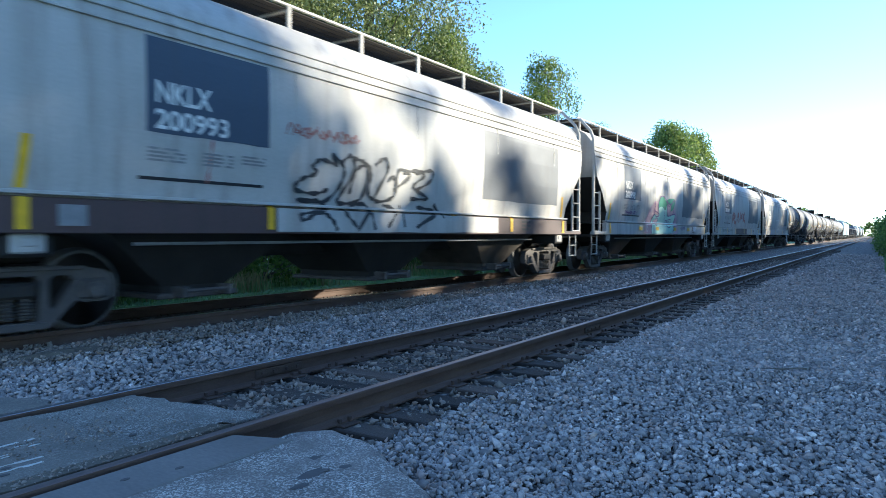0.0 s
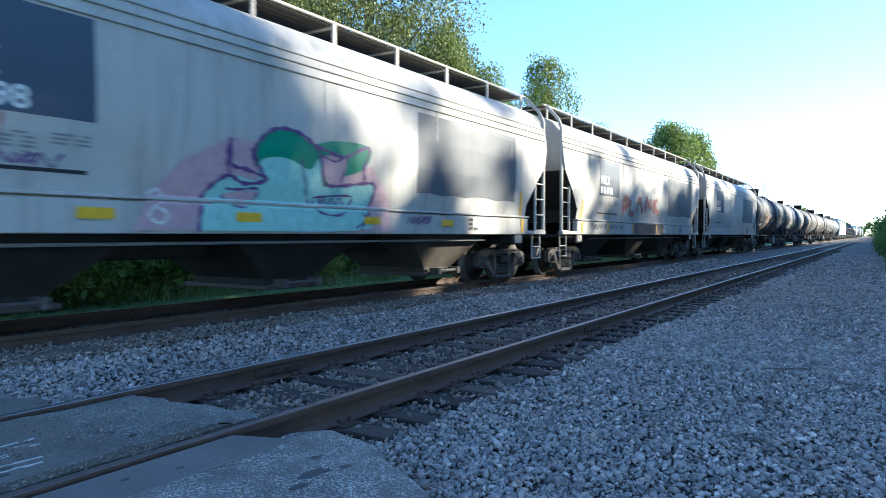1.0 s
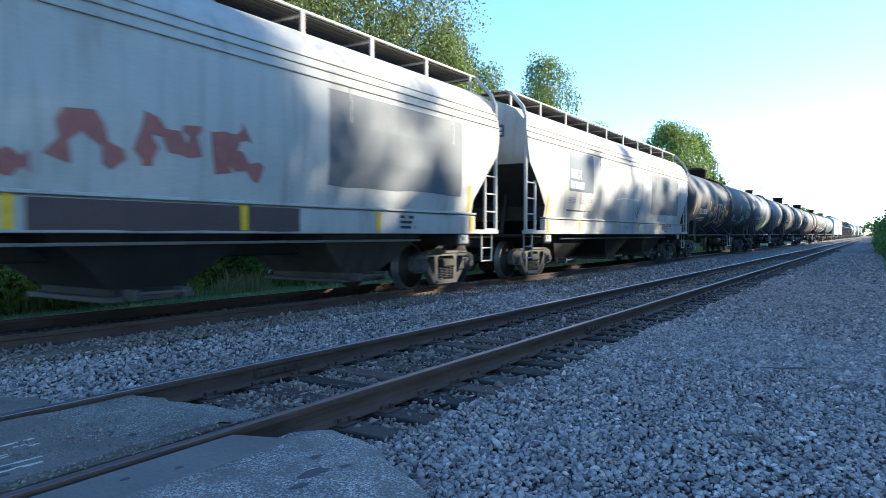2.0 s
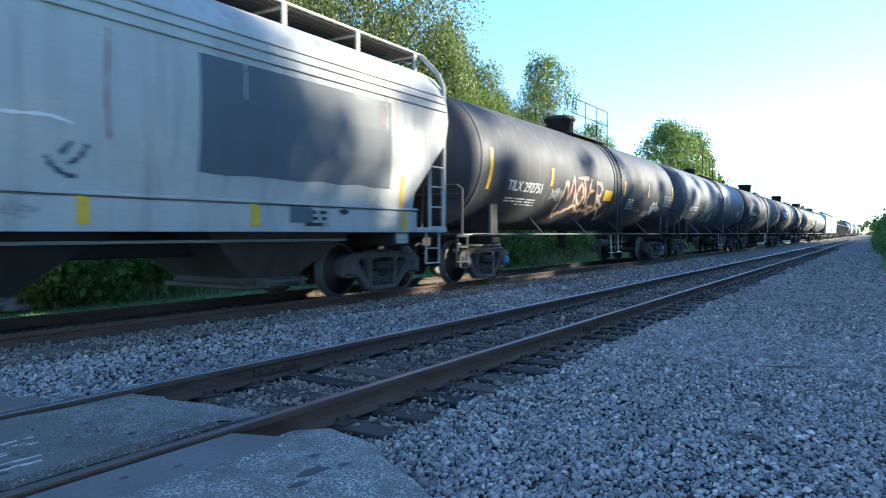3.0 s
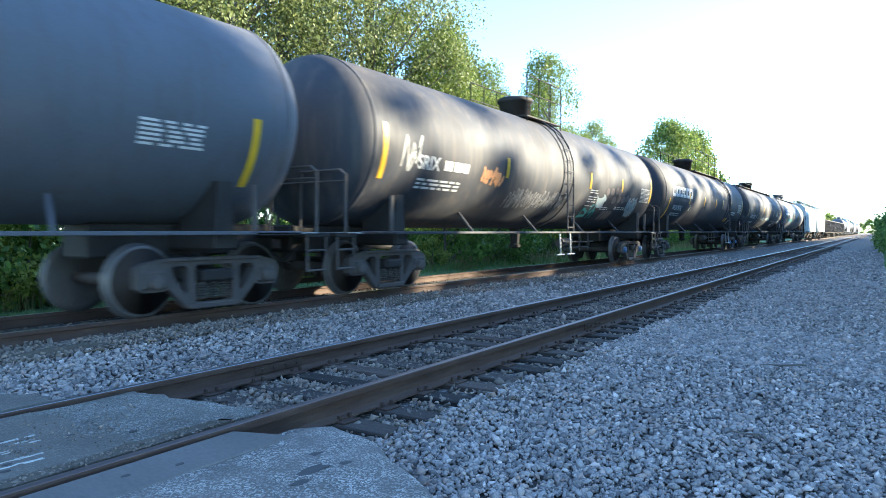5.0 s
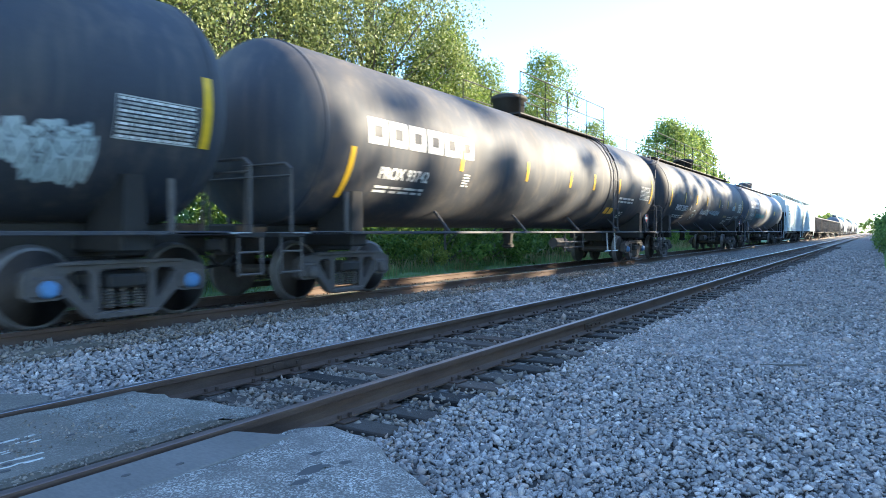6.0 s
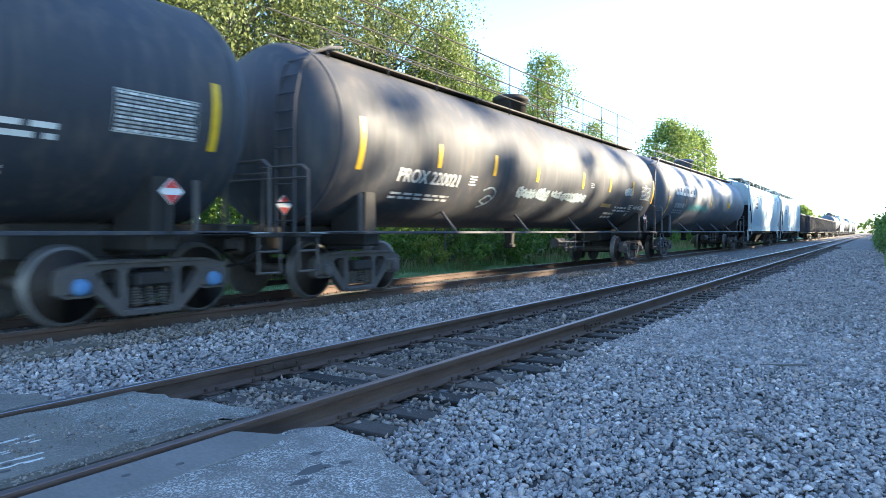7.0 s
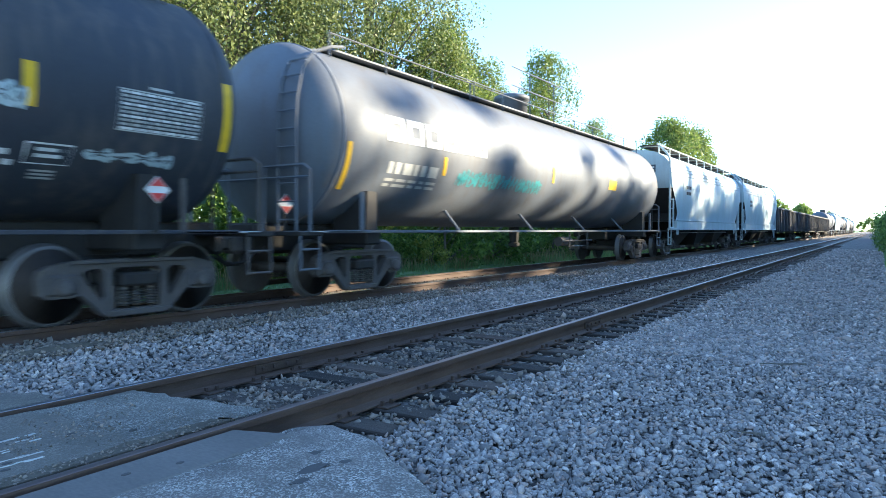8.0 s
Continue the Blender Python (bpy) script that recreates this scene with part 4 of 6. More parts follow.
    lathe(bm, [(top - 0.1, 0.42 * dome_r), (top + 0.42 * dome_r, 0.44 * dome_r), (top + 0.43 * dome_r, 0.5 * dome_r), (top + 0.52 * dome_r, 0.5 * dome_r), (top + 0.57 * dome_r, 0.42 * dome_r)], "z", 24, (dome, 0, 0))
    part("manway_dome", bm, M_UNDER if paint is not M_BLUEGREY else paint, car, "", True)
    rx0, rx1 = (dome - 1.0, max(dome + 1.2, ladder + 0.9)) if ladder is not None else (dome - platform, dome + platform)
    px0, px1 = (-half + 0.4, half - 0.4) if long_walk else (rx0, rx1)
    fit_paint = M_UNDER if paint is not M_BLUEGREY else paint
    for s in (-1, 1):
        board = part("top_platform", box(bmesh.new(), px0, px1, min(s * 0.45, s * 0.85), max(s * 0.45, s * 0.85), top - 0.13, top - 0.09, 0.006), fit_paint, car)
        n = max(3, int((px1 - px0) / 1.5))
        for i in range(n + 1):
            x = px0 + (px1 - px0) * i / n
            part("rail_post", tube(bmesh.new(), [(x, s * 0.85, top - 0.25), (x, s * 0.85, top + (0.95 if rx0 - 0.1 < x < rx1 + 0.1 else 0.16))], 0.016, 5), fit_paint, board)
    rail_paint = M_UNDER if paint is not M_BLUEGREY else paint
    for s in (-1, 1):
        for z in (top + 0.48, top + 0.94):
            bm = bmesh.new()
            tube(bm, [(rx0, s * 0.85, z), (rx1, s * 0.85, z)], 0.016, 5)
            part("safety_rail", bm, rail_paint, car)
        if long_walk:
            bm = bmesh.new()
            tube(bm, [(px0, s * 0.85, top + 0.15), (px1, s * 0.85, top + 0.15)], 0.014, 5)
            part("walkway_edge", bm, rail_paint, car)
    # brake gear slung under the middle
    bm = bmesh.new()
    for z, a_, b_ in ((0.78, 1.2, 3.4), (0.62, 1.5, 3.0)):
        tube(bm, [(a_, -1.0, z), (b_, -1.0, z)], 0.02, 6)
    for x in (1.6, 2.3, 3.0):
        tube(bm, [(x, -1.0, 0.5), (x, -1.0, 1.05)], 0.022, 6)
    lathe(bm, [(1.7, 0.14), (2.5, 0.14)], "x", 12, (0, -0.6, 0.75))
    part("brake_gear", bm, M_TRUCK, car)
    return car, half


def gondola_car(s_mid, centres, paint, label):
    car = tagged(new("gondola_car"), label, "freight car", "cars of the freight train")
    half = centres / 2 + 1.4
    for s in (-1, 1):
        bm = bmesh.new()
        box(bm, -half, half, min(s * 1.45, s * 1.52), max(s * 1.45, s * 1.52), 1.0, 2.9, 0.01)
        n = 14
        for i in range(n + 1):
            x = -half + 0.1 + i * (2 * half - 0.2) / n
            box(bm, x - 0.07, x + 0.07, min(s * 1.52, s * 1.6), max(s * 1.52, s * 1.6), 1.0, 2.85, 0.01)
        box(bm, -half, half, min(s * 1.45, s * 1.6), max(s * 1.45, s * 1.6), 2.85, 2.98, 0.015)
        part("side_wall", bm, paint, car)
        bm = bmesh.new()
        box(bm, s * half - 0.05, s * half + 0.05, -1.45, 1.45, 1.0, 2.9, 0.01)
        part("end_wall", bm, paint, car)
        truck(car, s * centres / 2, turning=False)
        coupler(car, s * half, s)
    bm = bmesh.new()
    box(bm, -half, half, -1.45, 1.45, 0.9, 1.05)
    part("floor_frame", bm, M_UNDER, car)
    return car, half


TRAIN = []


def coupled(car_half, s_mid):
    TRAIN.append((car_half[0], s_mid))
    return car_half[0]


# ---- the train ----
hop_a = coupled(hopper_car(9.83, 13.1, M_GREY, "light grey covered hopper with maroon sill and black graffiti", M_MAROON), 9.83)
hop_b = coupled(hopper_car(26.77, 13.2, M_GREY, "light grey covered hopper with green and pink graffiti"), 26.77)
hop_c = coupled(hopper_car(43.7, 13.1, M_GREY, "light grey covered hopper with faded red graffiti"), 43.7)
hop_d = coupled(hopper_car(60.96, 13.15, M_GREY, "light grey covered hopper with dark overpainted square"), 60.96)
tank_a = coupled(tank_car(78.22, 13.83, M_BLACK, "black tank car with orange and silver graffiti", dome=-0.2, ladder=0.94, blue=(1,)), 78.22)
tank_b = coupled(tank_car(95.88, 13.3, M_SLATE, "slate grey tank car with pale green graffiti", dome=-0.17, ladder=0.5, dome_r=0.62), 95.88)
tank_c = coupled(tank_car(113.49, 14.2, M_BLACK, "black tank car covered in faded graffiti", dome=0.0, ladder=0.2, blue=(0, 1)), 113.49)
tank_d = coupled(tank_car(132.41, 15.72, M_BLACK, "black tank car with white block lettering", dome=0.03, ladder=4.3, placards=(1,), blue=(0, 1)), 132.41)
tank_e = coupled(tank_car(151.83, 15.2, M_BLACK, "black tank car with long roof walkway and white tags", dome=0.06, ladder=None, placards=(-1, 1), platform=8.0, long_walk=True, ring=False), 151.83)
tank_f = coupled(tank_car(171.45, 15.68, M_BLUEGREY, "grey-blue tank car with white block lettering", dome=-0.15, ladder=None, placards=(-1,), long_walk=True, ring=False), 171.45)
hop_e = coupled(hopper_car(189.9, 12.9, M_WHITE, "white covered hopper with clean ribbed sides"), 189.9)
hop_f = coupled(hopper_car(206.8, 12.9, M_WHITE, "pale grey covered hopper behind the white one"), 206.8)
for i in range(4):
    coupled(gondola_car(0, 13.5, M_BLACK, "dark empty gondola car with ribbed steel sides"), 223.5 + 17.0 * i)
for i in range(8):
    mid = 292.0 + 18.0 * i
    if i % 3 == 1:
        coupled(hopper_car(mid, 12.9, M_WHITE, "pale covered hopper far down the train"), mid)
    else:
        coupled(tank_car(mid, 13.6, M_BLACK if i % 2 else M_BLUEGREY, "dark tank car far down the train"), mid)


# ---- paint and lettering on the cars ----
for car_, d_ in ((hop_a, 0.2), (hop_b, 0.2), (hop_c, 0.3), (hop_d, 0.1), (tank_a, 0.2), (tank_b, 0.12), (tank_d, 0.34), (tank_f, 0.3)):
    DATUM[car_.name] = d_
G_A1 = [[(-2.51, 1.78), (-2.77, 1.7), (-3.2, 1.74), (-3.08, 1.89), (-2.77, 2.0), (-2.86, 2.09), (-2.68, 2.21), (-2.33, 2.16), (-2.47, 2.31), (-2.18, 2.14), (-2.23, 1.89), (-2.57, 1.59), (-3.15, 1.6)], [(-2.25, 2.19), (-2.02, 2.33), (-1.94, 2.09), (-2.22, 1.72), (-2.26, 1.58), (-1.75, 1.66), (-1.59, 2.12), (-1.68, 2.25), (-1.89, 2.29), (-2.09, 2.34)], [(-2.03, 1.73), (-1.91, 2.09), (-1.67, 2.21), (-1.52, 2.13), (-1.56, 1.76), (-1.39, 1.67)]]
G_A2 = [[(-1.42, 2.23), (-1.17, 2.37), (-1.08, 2.17), (-1.39, 1.67), (-0.87, 1.75), (-0.77, 2.2), (-0.43, 2.13), (-0.89, 1.85)], [(-1.06, 1.98), (-0.91, 2.09), (-0.81, 1.85)], [(-0.63, 2.16), (-0.27, 2.24), (0.01, 2.17), (-0.32, 1.94), (0.15, 1.76), (-0.37, 1.73)], [(-0.26, 2.19), (0.24, 2.27), (0.21, 2.08), (-0.23, 1.89)], [(-3.09, 1.57), (-2.75, 1.6), (-2.55, 1.48), (-3.09, 1.38), (-3.04, 1.3), (-2.7, 1.42), (-2.45, 1.32), (-2.33, 1.15)], [(-2.25, 1.54), (-2.07, 1.37), (-1.8, 1.16)]]
G_A3 = [[(-1.99, 1.54), (-1.59, 1.57), (-1.41, 1.17)], [(-1.51, 1.53), (-1.8, 1.2)], [(-1.15, 1.59), (-0.82, 1.51), (-1.07, 1.21)], [(-0.68, 1.61), (-0.59, 1.22)], [(-0.17, 1.59), (0.41, 1.51), (-0.25, 1.22), (0.39, 1.45)], [(0.37, 1.66), (0.68, 1.4)]]
G_B_MINT = [(-2.44, 1.14), (-2.4, 1.4), (-2.28, 1.65), (-1.98, 1.87), (-1.61, 1.82), (-1.32, 1.86), (-1.22, 2.22), (-0.79, 2.38), (-0.34, 2.22), (-0.22, 1.9), (0.03, 1.83), (0.76, 1.92), (0.98, 1.89), (0.83, 1.42), (0.62, 1.16)]
G_B_GREEN = [(-1.56, 1.99), (-1.51, 2.3), (-1.21, 2.53), (-0.79, 2.54), (-0.51, 2.41), (0.03, 2.52), (0.83, 2.5), (0.69, 2.14), (0.15, 1.97), (-0.22, 1.81), (-0.34, 2.22), (-0.52, 2.04), (-1.01, 2.16)]
G_B_PINK = [(-3.3, 1.14), (-3.01, 1.64), (-2.63, 2.0), (-1.97, 2.35), (-1.56, 2.33), (-1.0, 2.2), (-0.4, 1.9), (0.9, 2.2), (1.4, 1.7), (1.36, 1.14)]
G_B1 = [[(-2.44, 1.12), (-2.4, 1.4), (-2.28, 1.65), (-1.98, 1.85), (-1.71, 1.76), (-1.32, 1.84), (-1.7, 1.95), (-1.93, 2.0), (-1.95, 2.32), (-2.0, 2.1), (-1.96, 1.87)],
        [(-1.36, 1.86), (-1.5, 2.05), (-1.62, 2.22), (-1.54, 2.05)], [(-1.56, 2.1), (-1.51, 2.32), (-1.21, 2.54), (-0.79, 2.55), (-0.45, 2.4), (-0.3, 2.2), (-0.22, 1.88), (0.03, 1.83), (0.76, 1.92), (0.98, 1.89), (0.9, 1.6), (0.62, 1.16)],
        [(-0.45, 2.4), (0.03, 2.3), (0.26, 2.3), (0.8, 2.5), (0.68, 2.14), (0.74, 1.95)]]
G_B2 = [[(-2.07, 1.59), (-1.89, 1.46), (-1.61, 1.49), (-1.47, 1.7), (-1.8, 1.68), (-2.0, 1.68)], [(-0.42, 1.64), (0.42, 1.69), (0.15, 1.4), (-0.34, 1.43), (-0.42, 1.64)], [(-0.3, 1.63), (-0.28, 1.5), (-0.2, 1.63), (-0.12, 1.5), (-0.04, 1.64), (0.06, 1.5), (0.14, 1.65), (0.25, 1.54)],
        [(0.62, 1.5), (0.72, 1.32), (0.5, 1.2)], [(-0.72, 2.2), (-0.62, 1.9), (-0.55, 1.62), (-0.45, 1.5)], [(-0.28, 2.27), (0.0, 2.2), (0.26, 2.28), (0.15, 1.9)]]
G_M1 = [[(-3.23, 1.52), (-3.57, 1.66), (-3.51, 2.17), (-3.38, 2.49), (-3.06, 2.01), (-2.97, 2.6), (-2.55, 1.89)], [(-2.46, 2.42), (-2.56, 2.13), (-2.18, 1.91), (-2.07, 2.17), (-2.3, 2.45), (-2.46, 2.42)], [(-2.66, 2.63), (-1.82, 2.67)], [(-2.21, 2.65), (-1.76, 1.94)]]
G_M2 = [[(-1.62, 2.67), (-1.69, 2.33), (-1.57, 1.92), (-0.95, 1.87)], [(-1.64, 2.31), (-1.27, 2.34)], [(-0.8, 1.88), (-1.17, 2.54), (-0.71, 2.51), (-0.71, 2.24), (-0.97, 2.18), (-0.29, 1.91)], [(-3.46, 1.57), (-2.99, 1.69), (-2.42, 1.87), (-2.1, 1.74), (-1.38, 1.77), (-1.04, 1.67), (-0.59, 1.86), (0.01, 1.52), (0.27, 1.88)]]
G_T2A = [[(-3.84, 2.27), (-3.93, 2.2), (-4.06, 2.21), (-4.09, 2.3), (-4.0, 2.38), (-3.88, 2.36), (-3.81, 2.27), (-3.72, 2.1), (-3.63, 1.92), (-3.51, 1.75)], [(-3.97, 2.06), (-3.84, 1.95), (-3.7, 1.82)], [(-3.64, 2.13), (-3.51, 2.17), (-3.33, 2.13)],
         [(-3.25, 2.17), (-3.11, 2.21), (-2.98, 2.12), (-2.91, 2.02)], [(-3.79, 2.37), (-3.68, 2.3), (-3.5, 2.22), (-3.28, 2.15), (-3.22, 2.05), (-3.37, 1.99), (-3.55, 1.88)], [(-3.22, 1.98), (-3.05, 1.82), (-2.76, 1.67)]]
G_T2B = [[(-3.99, 1.73), (-3.82, 1.82), (-3.59, 1.79)], [(-3.73, 1.6), (-3.52, 1.66), (-3.22, 1.7), (-2.92, 1.71), (-2.7, 1.7)], [(-2.64, 2.22), (-2.66, 2.08), (-2.55, 2.06), (-2.43, 2.21), (-2.22, 2.37)], [(-2.41, 2.06), (-2.66, 1.93), (-2.7, 1.72)], [(-2.25, 1.64), (-2.01, 1.68), (-1.64, 1.62)]]
G_T2F = [(-2.15, 1.67), (-2.29, 2.06), (-2.15, 2.07), (-2.04, 1.92), (-2.1, 2.14), (-1.92, 2.16), (-1.79, 1.91), (-1.81, 2.1), (-1.71, 2.11), (-1.6, 1.7)]
G_C = [[(-3.26, 2.25), (-3.23, 1.75)], [(-3.26, 2.25), (-2.79, 2.25), (-2.81, 2.05), (-3.18, 1.99)], [(-2.54, 2.27), (-2.53, 1.82), (-2.04, 1.81)], [(-1.78, 1.86), (-1.57, 2.35), (-1.12, 1.85)], [(-0.77, 1.87), (-0.78, 2.35), (-0.23, 2.08), (-0.21, 2.4)], [(0.19, 2.38), (0.27, 1.86)], [(0.64, 2.42), (0.32, 2.15), (0.9, 1.89)]]


def splash(car, outline, material, label, lift=-0.010):
    """Filled spray shape with a rounded outline."""
    return patch(car, "graffiti_fill", smooth_line(list(outline) + [outline[0]], 4)[:-1], material, tank_surf if car.name.startswith("tank") else hop_surf, label, lift)


def spray_word(car, x0, x1, z, h, seed):
    """A run of fat, touching sprayed letters."""
    r = random.Random(seed)
    x = x0
    while x < x1:
        w = min(r.uniform(0.2, 0.3), max(0.12, x1 - x))
        lo, hi = z - h * r.uniform(0.4, 0.6), z + h * r.uniform(0.35, 0.6)
        splash(car, [(x - 0.03, (lo + hi) / 2), (x + 0.03, hi - 0.03), (x + w * 0.5, hi - r.uniform(0, 0.06)), (x + w * 0.9, hi), (x + w + 0.02, (lo + hi) / 2 + r.uniform(-0.04, 0.04)), (x + w * 0.95, lo), (x + w * 0.5, lo + r.uniform(0.0, 0.05)), (x + 0.04, lo + 0.02)],
               M_GRAF_PALE, "pale blue-white spray letter")
        strokes(car, "graffiti", [[(x + 0.03, hi - 0.06), (x + w * 0.6, z + r.uniform(-0.03, 0.06)), (x + w * 0.9, hi - 0.05)], [(x + w * 0.25, lo + 0.05), (x + w * 0.5, z), (x + w * 0.85, lo + 0.06)]], 0.022, M_BLACK, tank_surf, "dark lines in the letter", -0.016)
        x += w * 0.92


def data_panel(car, x, z, w, h, seed):
    """Framed block of small print, as plain bars."""
    strokes(car, "stencil_frame", [[(x, z), (x + w, z), (x + w, z - h), (x, z - h), (x, z)]], 0.018, M_GRAF_SILVER, tank_surf, "thin white frame", -0.008, False)
    r = random.Random(seed)
    for k in range(10):
        bm = bmesh.new()
        zz, xx = z - h * (k + 0.35) / 10.2, x + 0.03
        while xx < x + w - 0.06:
            ww = min(r.uniform(0.04, 0.2), x + w - 0.03 - xx)
            bm.faces.new([bm.verts.new((px_, -0.008, pz)) for px_, pz in rect(xx, xx + ww, zz - h * 0.058, zz)])
            xx += ww + r.uniform(0.015, 0.035)
        part("small_lettering", place_paint(bm, tank_surf, car), M_LETTER if k in (0, 3, 6, 9) else M_GRAF_SILVER, car, "line of small print")


def stripe(car, x, z0, z1, surf, w=0.11, lean=0.0):
    patch(car, "reflector_stripe", [(x - w / 2 + lean, z1), (x - w / 2, z0), (x + w / 2, z0), (x + w / 2 + lean, z1)], M_YELLOW, surf, "yellow reflective tape strip", -0.009)


def tag(car, x0, x1, z, h, material, surf, seed, label="scribbled spray paint tag", width=0.085):
    """Loose scribble of overlapping spray strokes."""
    r = random.Random(seed)
    lines, x = [], x0
    while x < x1 - 0.1:
        w = r.uniform(0.18, 0.4)
        lines.append([(x, z - h / 2 + r.uniform(0, 0.2) * h), (x + w * 0.3, z + h * r.uniform(0.2, 0.5)), (x + w * 0.6, z - h * r.uniform(0.1, 0.5)),
                      (x + w, z + h * r.uniform(-0.1, 0.5)), (x + w * 0.7, z - h * r.uniform(-0.2, 0.3))])
        x += w * r.uniform(0.35, 0.6)
    return strokes(car, "graffiti", lines, width, material, surf, label, -0.007)


def ragged_rect(x0, x1, z0, z1, seed, amp=0.03):
    r = random.Random(seed)
    pts = [(x0, z1)] + [(x0 + r.uniform(-amp, amp) * 0.4, z1 + (z0 - z1) * k / 5) for k in range(1, 5)] + [(x0, z0)]
    pts += [(x0 + (x1 - x0) * k / 9, z0 + r.uniform(-amp, amp)) for k in range(1, 9)] + [(x1, z0)]
    pts += [(x1 + r.uniform(-amp, amp) * 0.4, z0 + (z1 - z0) * k / 5) for k in range(1, 5)] + [(x1, z1)]
    return pts


def hopper_marks(car, number, seed, square=True):
    patch(car, "stencil_panel", ragged_rect(-5.52, -3.70, 2.27, 3.36, seed, 0.008), M_NAVY, hop_surf, "navy blue stencil panel")
    lettering(car, "NKLX", -5.42, 2.62, 0.26, M_LETTER, hop_surf, "white reporting mark", stretch=0.82)
    if number:
        lettering(car, number, -5.42, 2.32, 0.23, M_LETTER, hop_surf, "white car number", stretch=1.12)
    else:
        bars(car, -5.42, 2.54, 1.05, 0.2, 1, M_LETTER, hop_surf, seed)
    bars(car, -5.5, 2.10, 0.5, 0.025, 4, M_FAINT, hop_surf, seed + 1)
    bars(car, -4.75, 2.10, 0.45, 0.025, 4, M_FAINT, hop_surf, seed + 2)
    bars(car, -4.15, 2.12, 0.4, 0.025, 3, M_FAINT, hop_surf, seed + 3)
    patch(car, "data_line", rect(-5.6, -3.78, 1.72, 1.76), M_DARKLINE, hop_surf)
    strokes(car, "rust_run", [[(-4.62, 2.27), (-4.64, 2.0), (-4.68, 1.72)]], 0.05, M_GRAF_RED, hop_surf, "rust streak")
    if square:
        patch(car, "overpaint_square", ragged_rect(2.2, 6.05, 1.84, 3.30, seed + 7, 0.025), M_OVER, hop_surf, "dark grey overpainted square")
    for x in (-6.84, 6.42):
        stripe(car, x, 1.55, 2.08, hop_surf, 0.1, 0.05 if x < 0 else -0.05)
        stripe(car, x, 1.14, 1.46, hop_surf, 0.13)
    bars(car, 4.0, 1.42, 0.45, 0.05, 3, M_DARKLINE, hop_surf, seed + 4)


hopper_marks(hop_a, "200993", 31)
patch(hop_a, "repair_plate", rect(-6.5, -6.2, 1.18, 1.4), M_FAINT, hop_surf, "small grey repair plate", -0.010)
patch(hop_a, "sill_overspray", ragged_rect(-3.55, 2.85, 1.13, 1.46, 3, 0.008), M_GREY, hop_surf, "grey overspray on the sill", -0.012)
for g in (G_A1, G_A2, G_A3):
    strokes(hop_a, "graffiti", g, 0.085, M_GRAF_BLACK, hop_surf, "black spray paint outline lettering", -0.016)
tag(hop_a, -3.4, -1.9, 2.58, 0.22, M_GRAF_RED, hop_surf, 12, "faded red spray tag", 0.035)
for x in (-3.66, -1.47, 1.05, 3.49):
    stripe(hop_a, x, 1.16, 1.5, hop_surf, 0.12)

hopper_marks(hop_b, "200998", 41)
patch(hop_b, "graffiti_haze", G_B_PINK, M_GRAF_PINK, hop_surf, "pink spray haze", -0.014)
splash(hop_b, G_B_MINT, M_GRAF_MINT, "pale mint spray fill", -0.018)
splash(hop_b, G_B_GREEN, M_GRAF_GREEN, "deep green spray fill", -0.020)
splash(hop_b, [(-1.5, 1.86), (-1.42, 2.1), (-1.0, 2.16), (-0.6, 2.0), (-0.5, 1.7), (-0.9, 1.55), (-1.35, 1.62)], M_GRAF_MINT, "pale mint spray fill", -0.022)
splash(hop_b, [(-0.28, 2.27), (0.26, 2.28), (0.15, 1.9), (-0.16, 1.89)], M_GRAF_PINK, "pale pink spray fill", -0.022)
splash(hop_b, [(-2.07, 1.6), (-1.89, 1.47), (-1.61, 1.5), (-1.5, 1.66), (-1.8, 1.66)], M_GRAF_PINK, "pale pink spray fill", -0.022)
strokes(hop_b, "graffiti", G_B1, 0.075, M_GRAF_PURPLE, hop_surf, "purple spray outline", -0.026)
strokes(hop_b, "graffiti", G_B2, 0.045, M_GRAF_PURPLE, hop_surf, "purple spray outline", -0.026)
strokes(hop_b, "graffiti", [[(-3.1, 1.55), (-2.98, 1.62), (-2.9, 1.52), (-3.02, 1.42), (-3.1, 1.3), (-2.95, 1.22), (-2.86, 1.33), (-3.02, 1.42)]], 0.05, M_LETTER, hop_surf, "white spray figure", -0.026)
tag(hop_b, -5.4, -4.2, 1.84, 0.16, M_GRAF_PURPLE, hop_surf, 7, "purple spray tag", 0.03)
tag(hop_b, 1.9, 2.6, 1.36, 0.2, M_GRAF_PURPLE, hop_surf, 8, "purple spray tag", 0.03)
patch(hop_b, "stencil_box", rect(4.15, 4.6, 1.24, 1.45), M_LETTER, hop_surf, "small white stencil box", -0.016)
for x in (-3.72, -1.66, 0.9, 3.18):
    patch(hop_b, "reflector_stripe", rect(x - 0.21, x + 0.21, 1.26, 1.38), M_YELLOW, hop_surf, "yellow reflective tape strip", -0.028)

hopper_marks(hop_c, "", 51)
patch(hop_c, "sill_overspray", ragged_rect(-2.1, 1.6, 1.13, 1.46, 5, 0.008), M_MAROON, hop_surf, "brown patch on the sill", -0.004)
strokes(hop_c, "graffiti", G_C, 0.32, M_GRAF_RED, hop_surf, "faded red fat spray lettering", -0.008)
tag(hop_c, -6.4, -3.4, 1.33, 0.2, M_GRAF_BLACK, hop_surf, 15, "thin dark scribble", 0.02)
for x in (-4.7, -2.26, 0.59, 3.4):
    stripe(hop_c, x, 1.14, 1.52, hop_surf, 0.12)

hopper_marks(hop_d, "", 61)
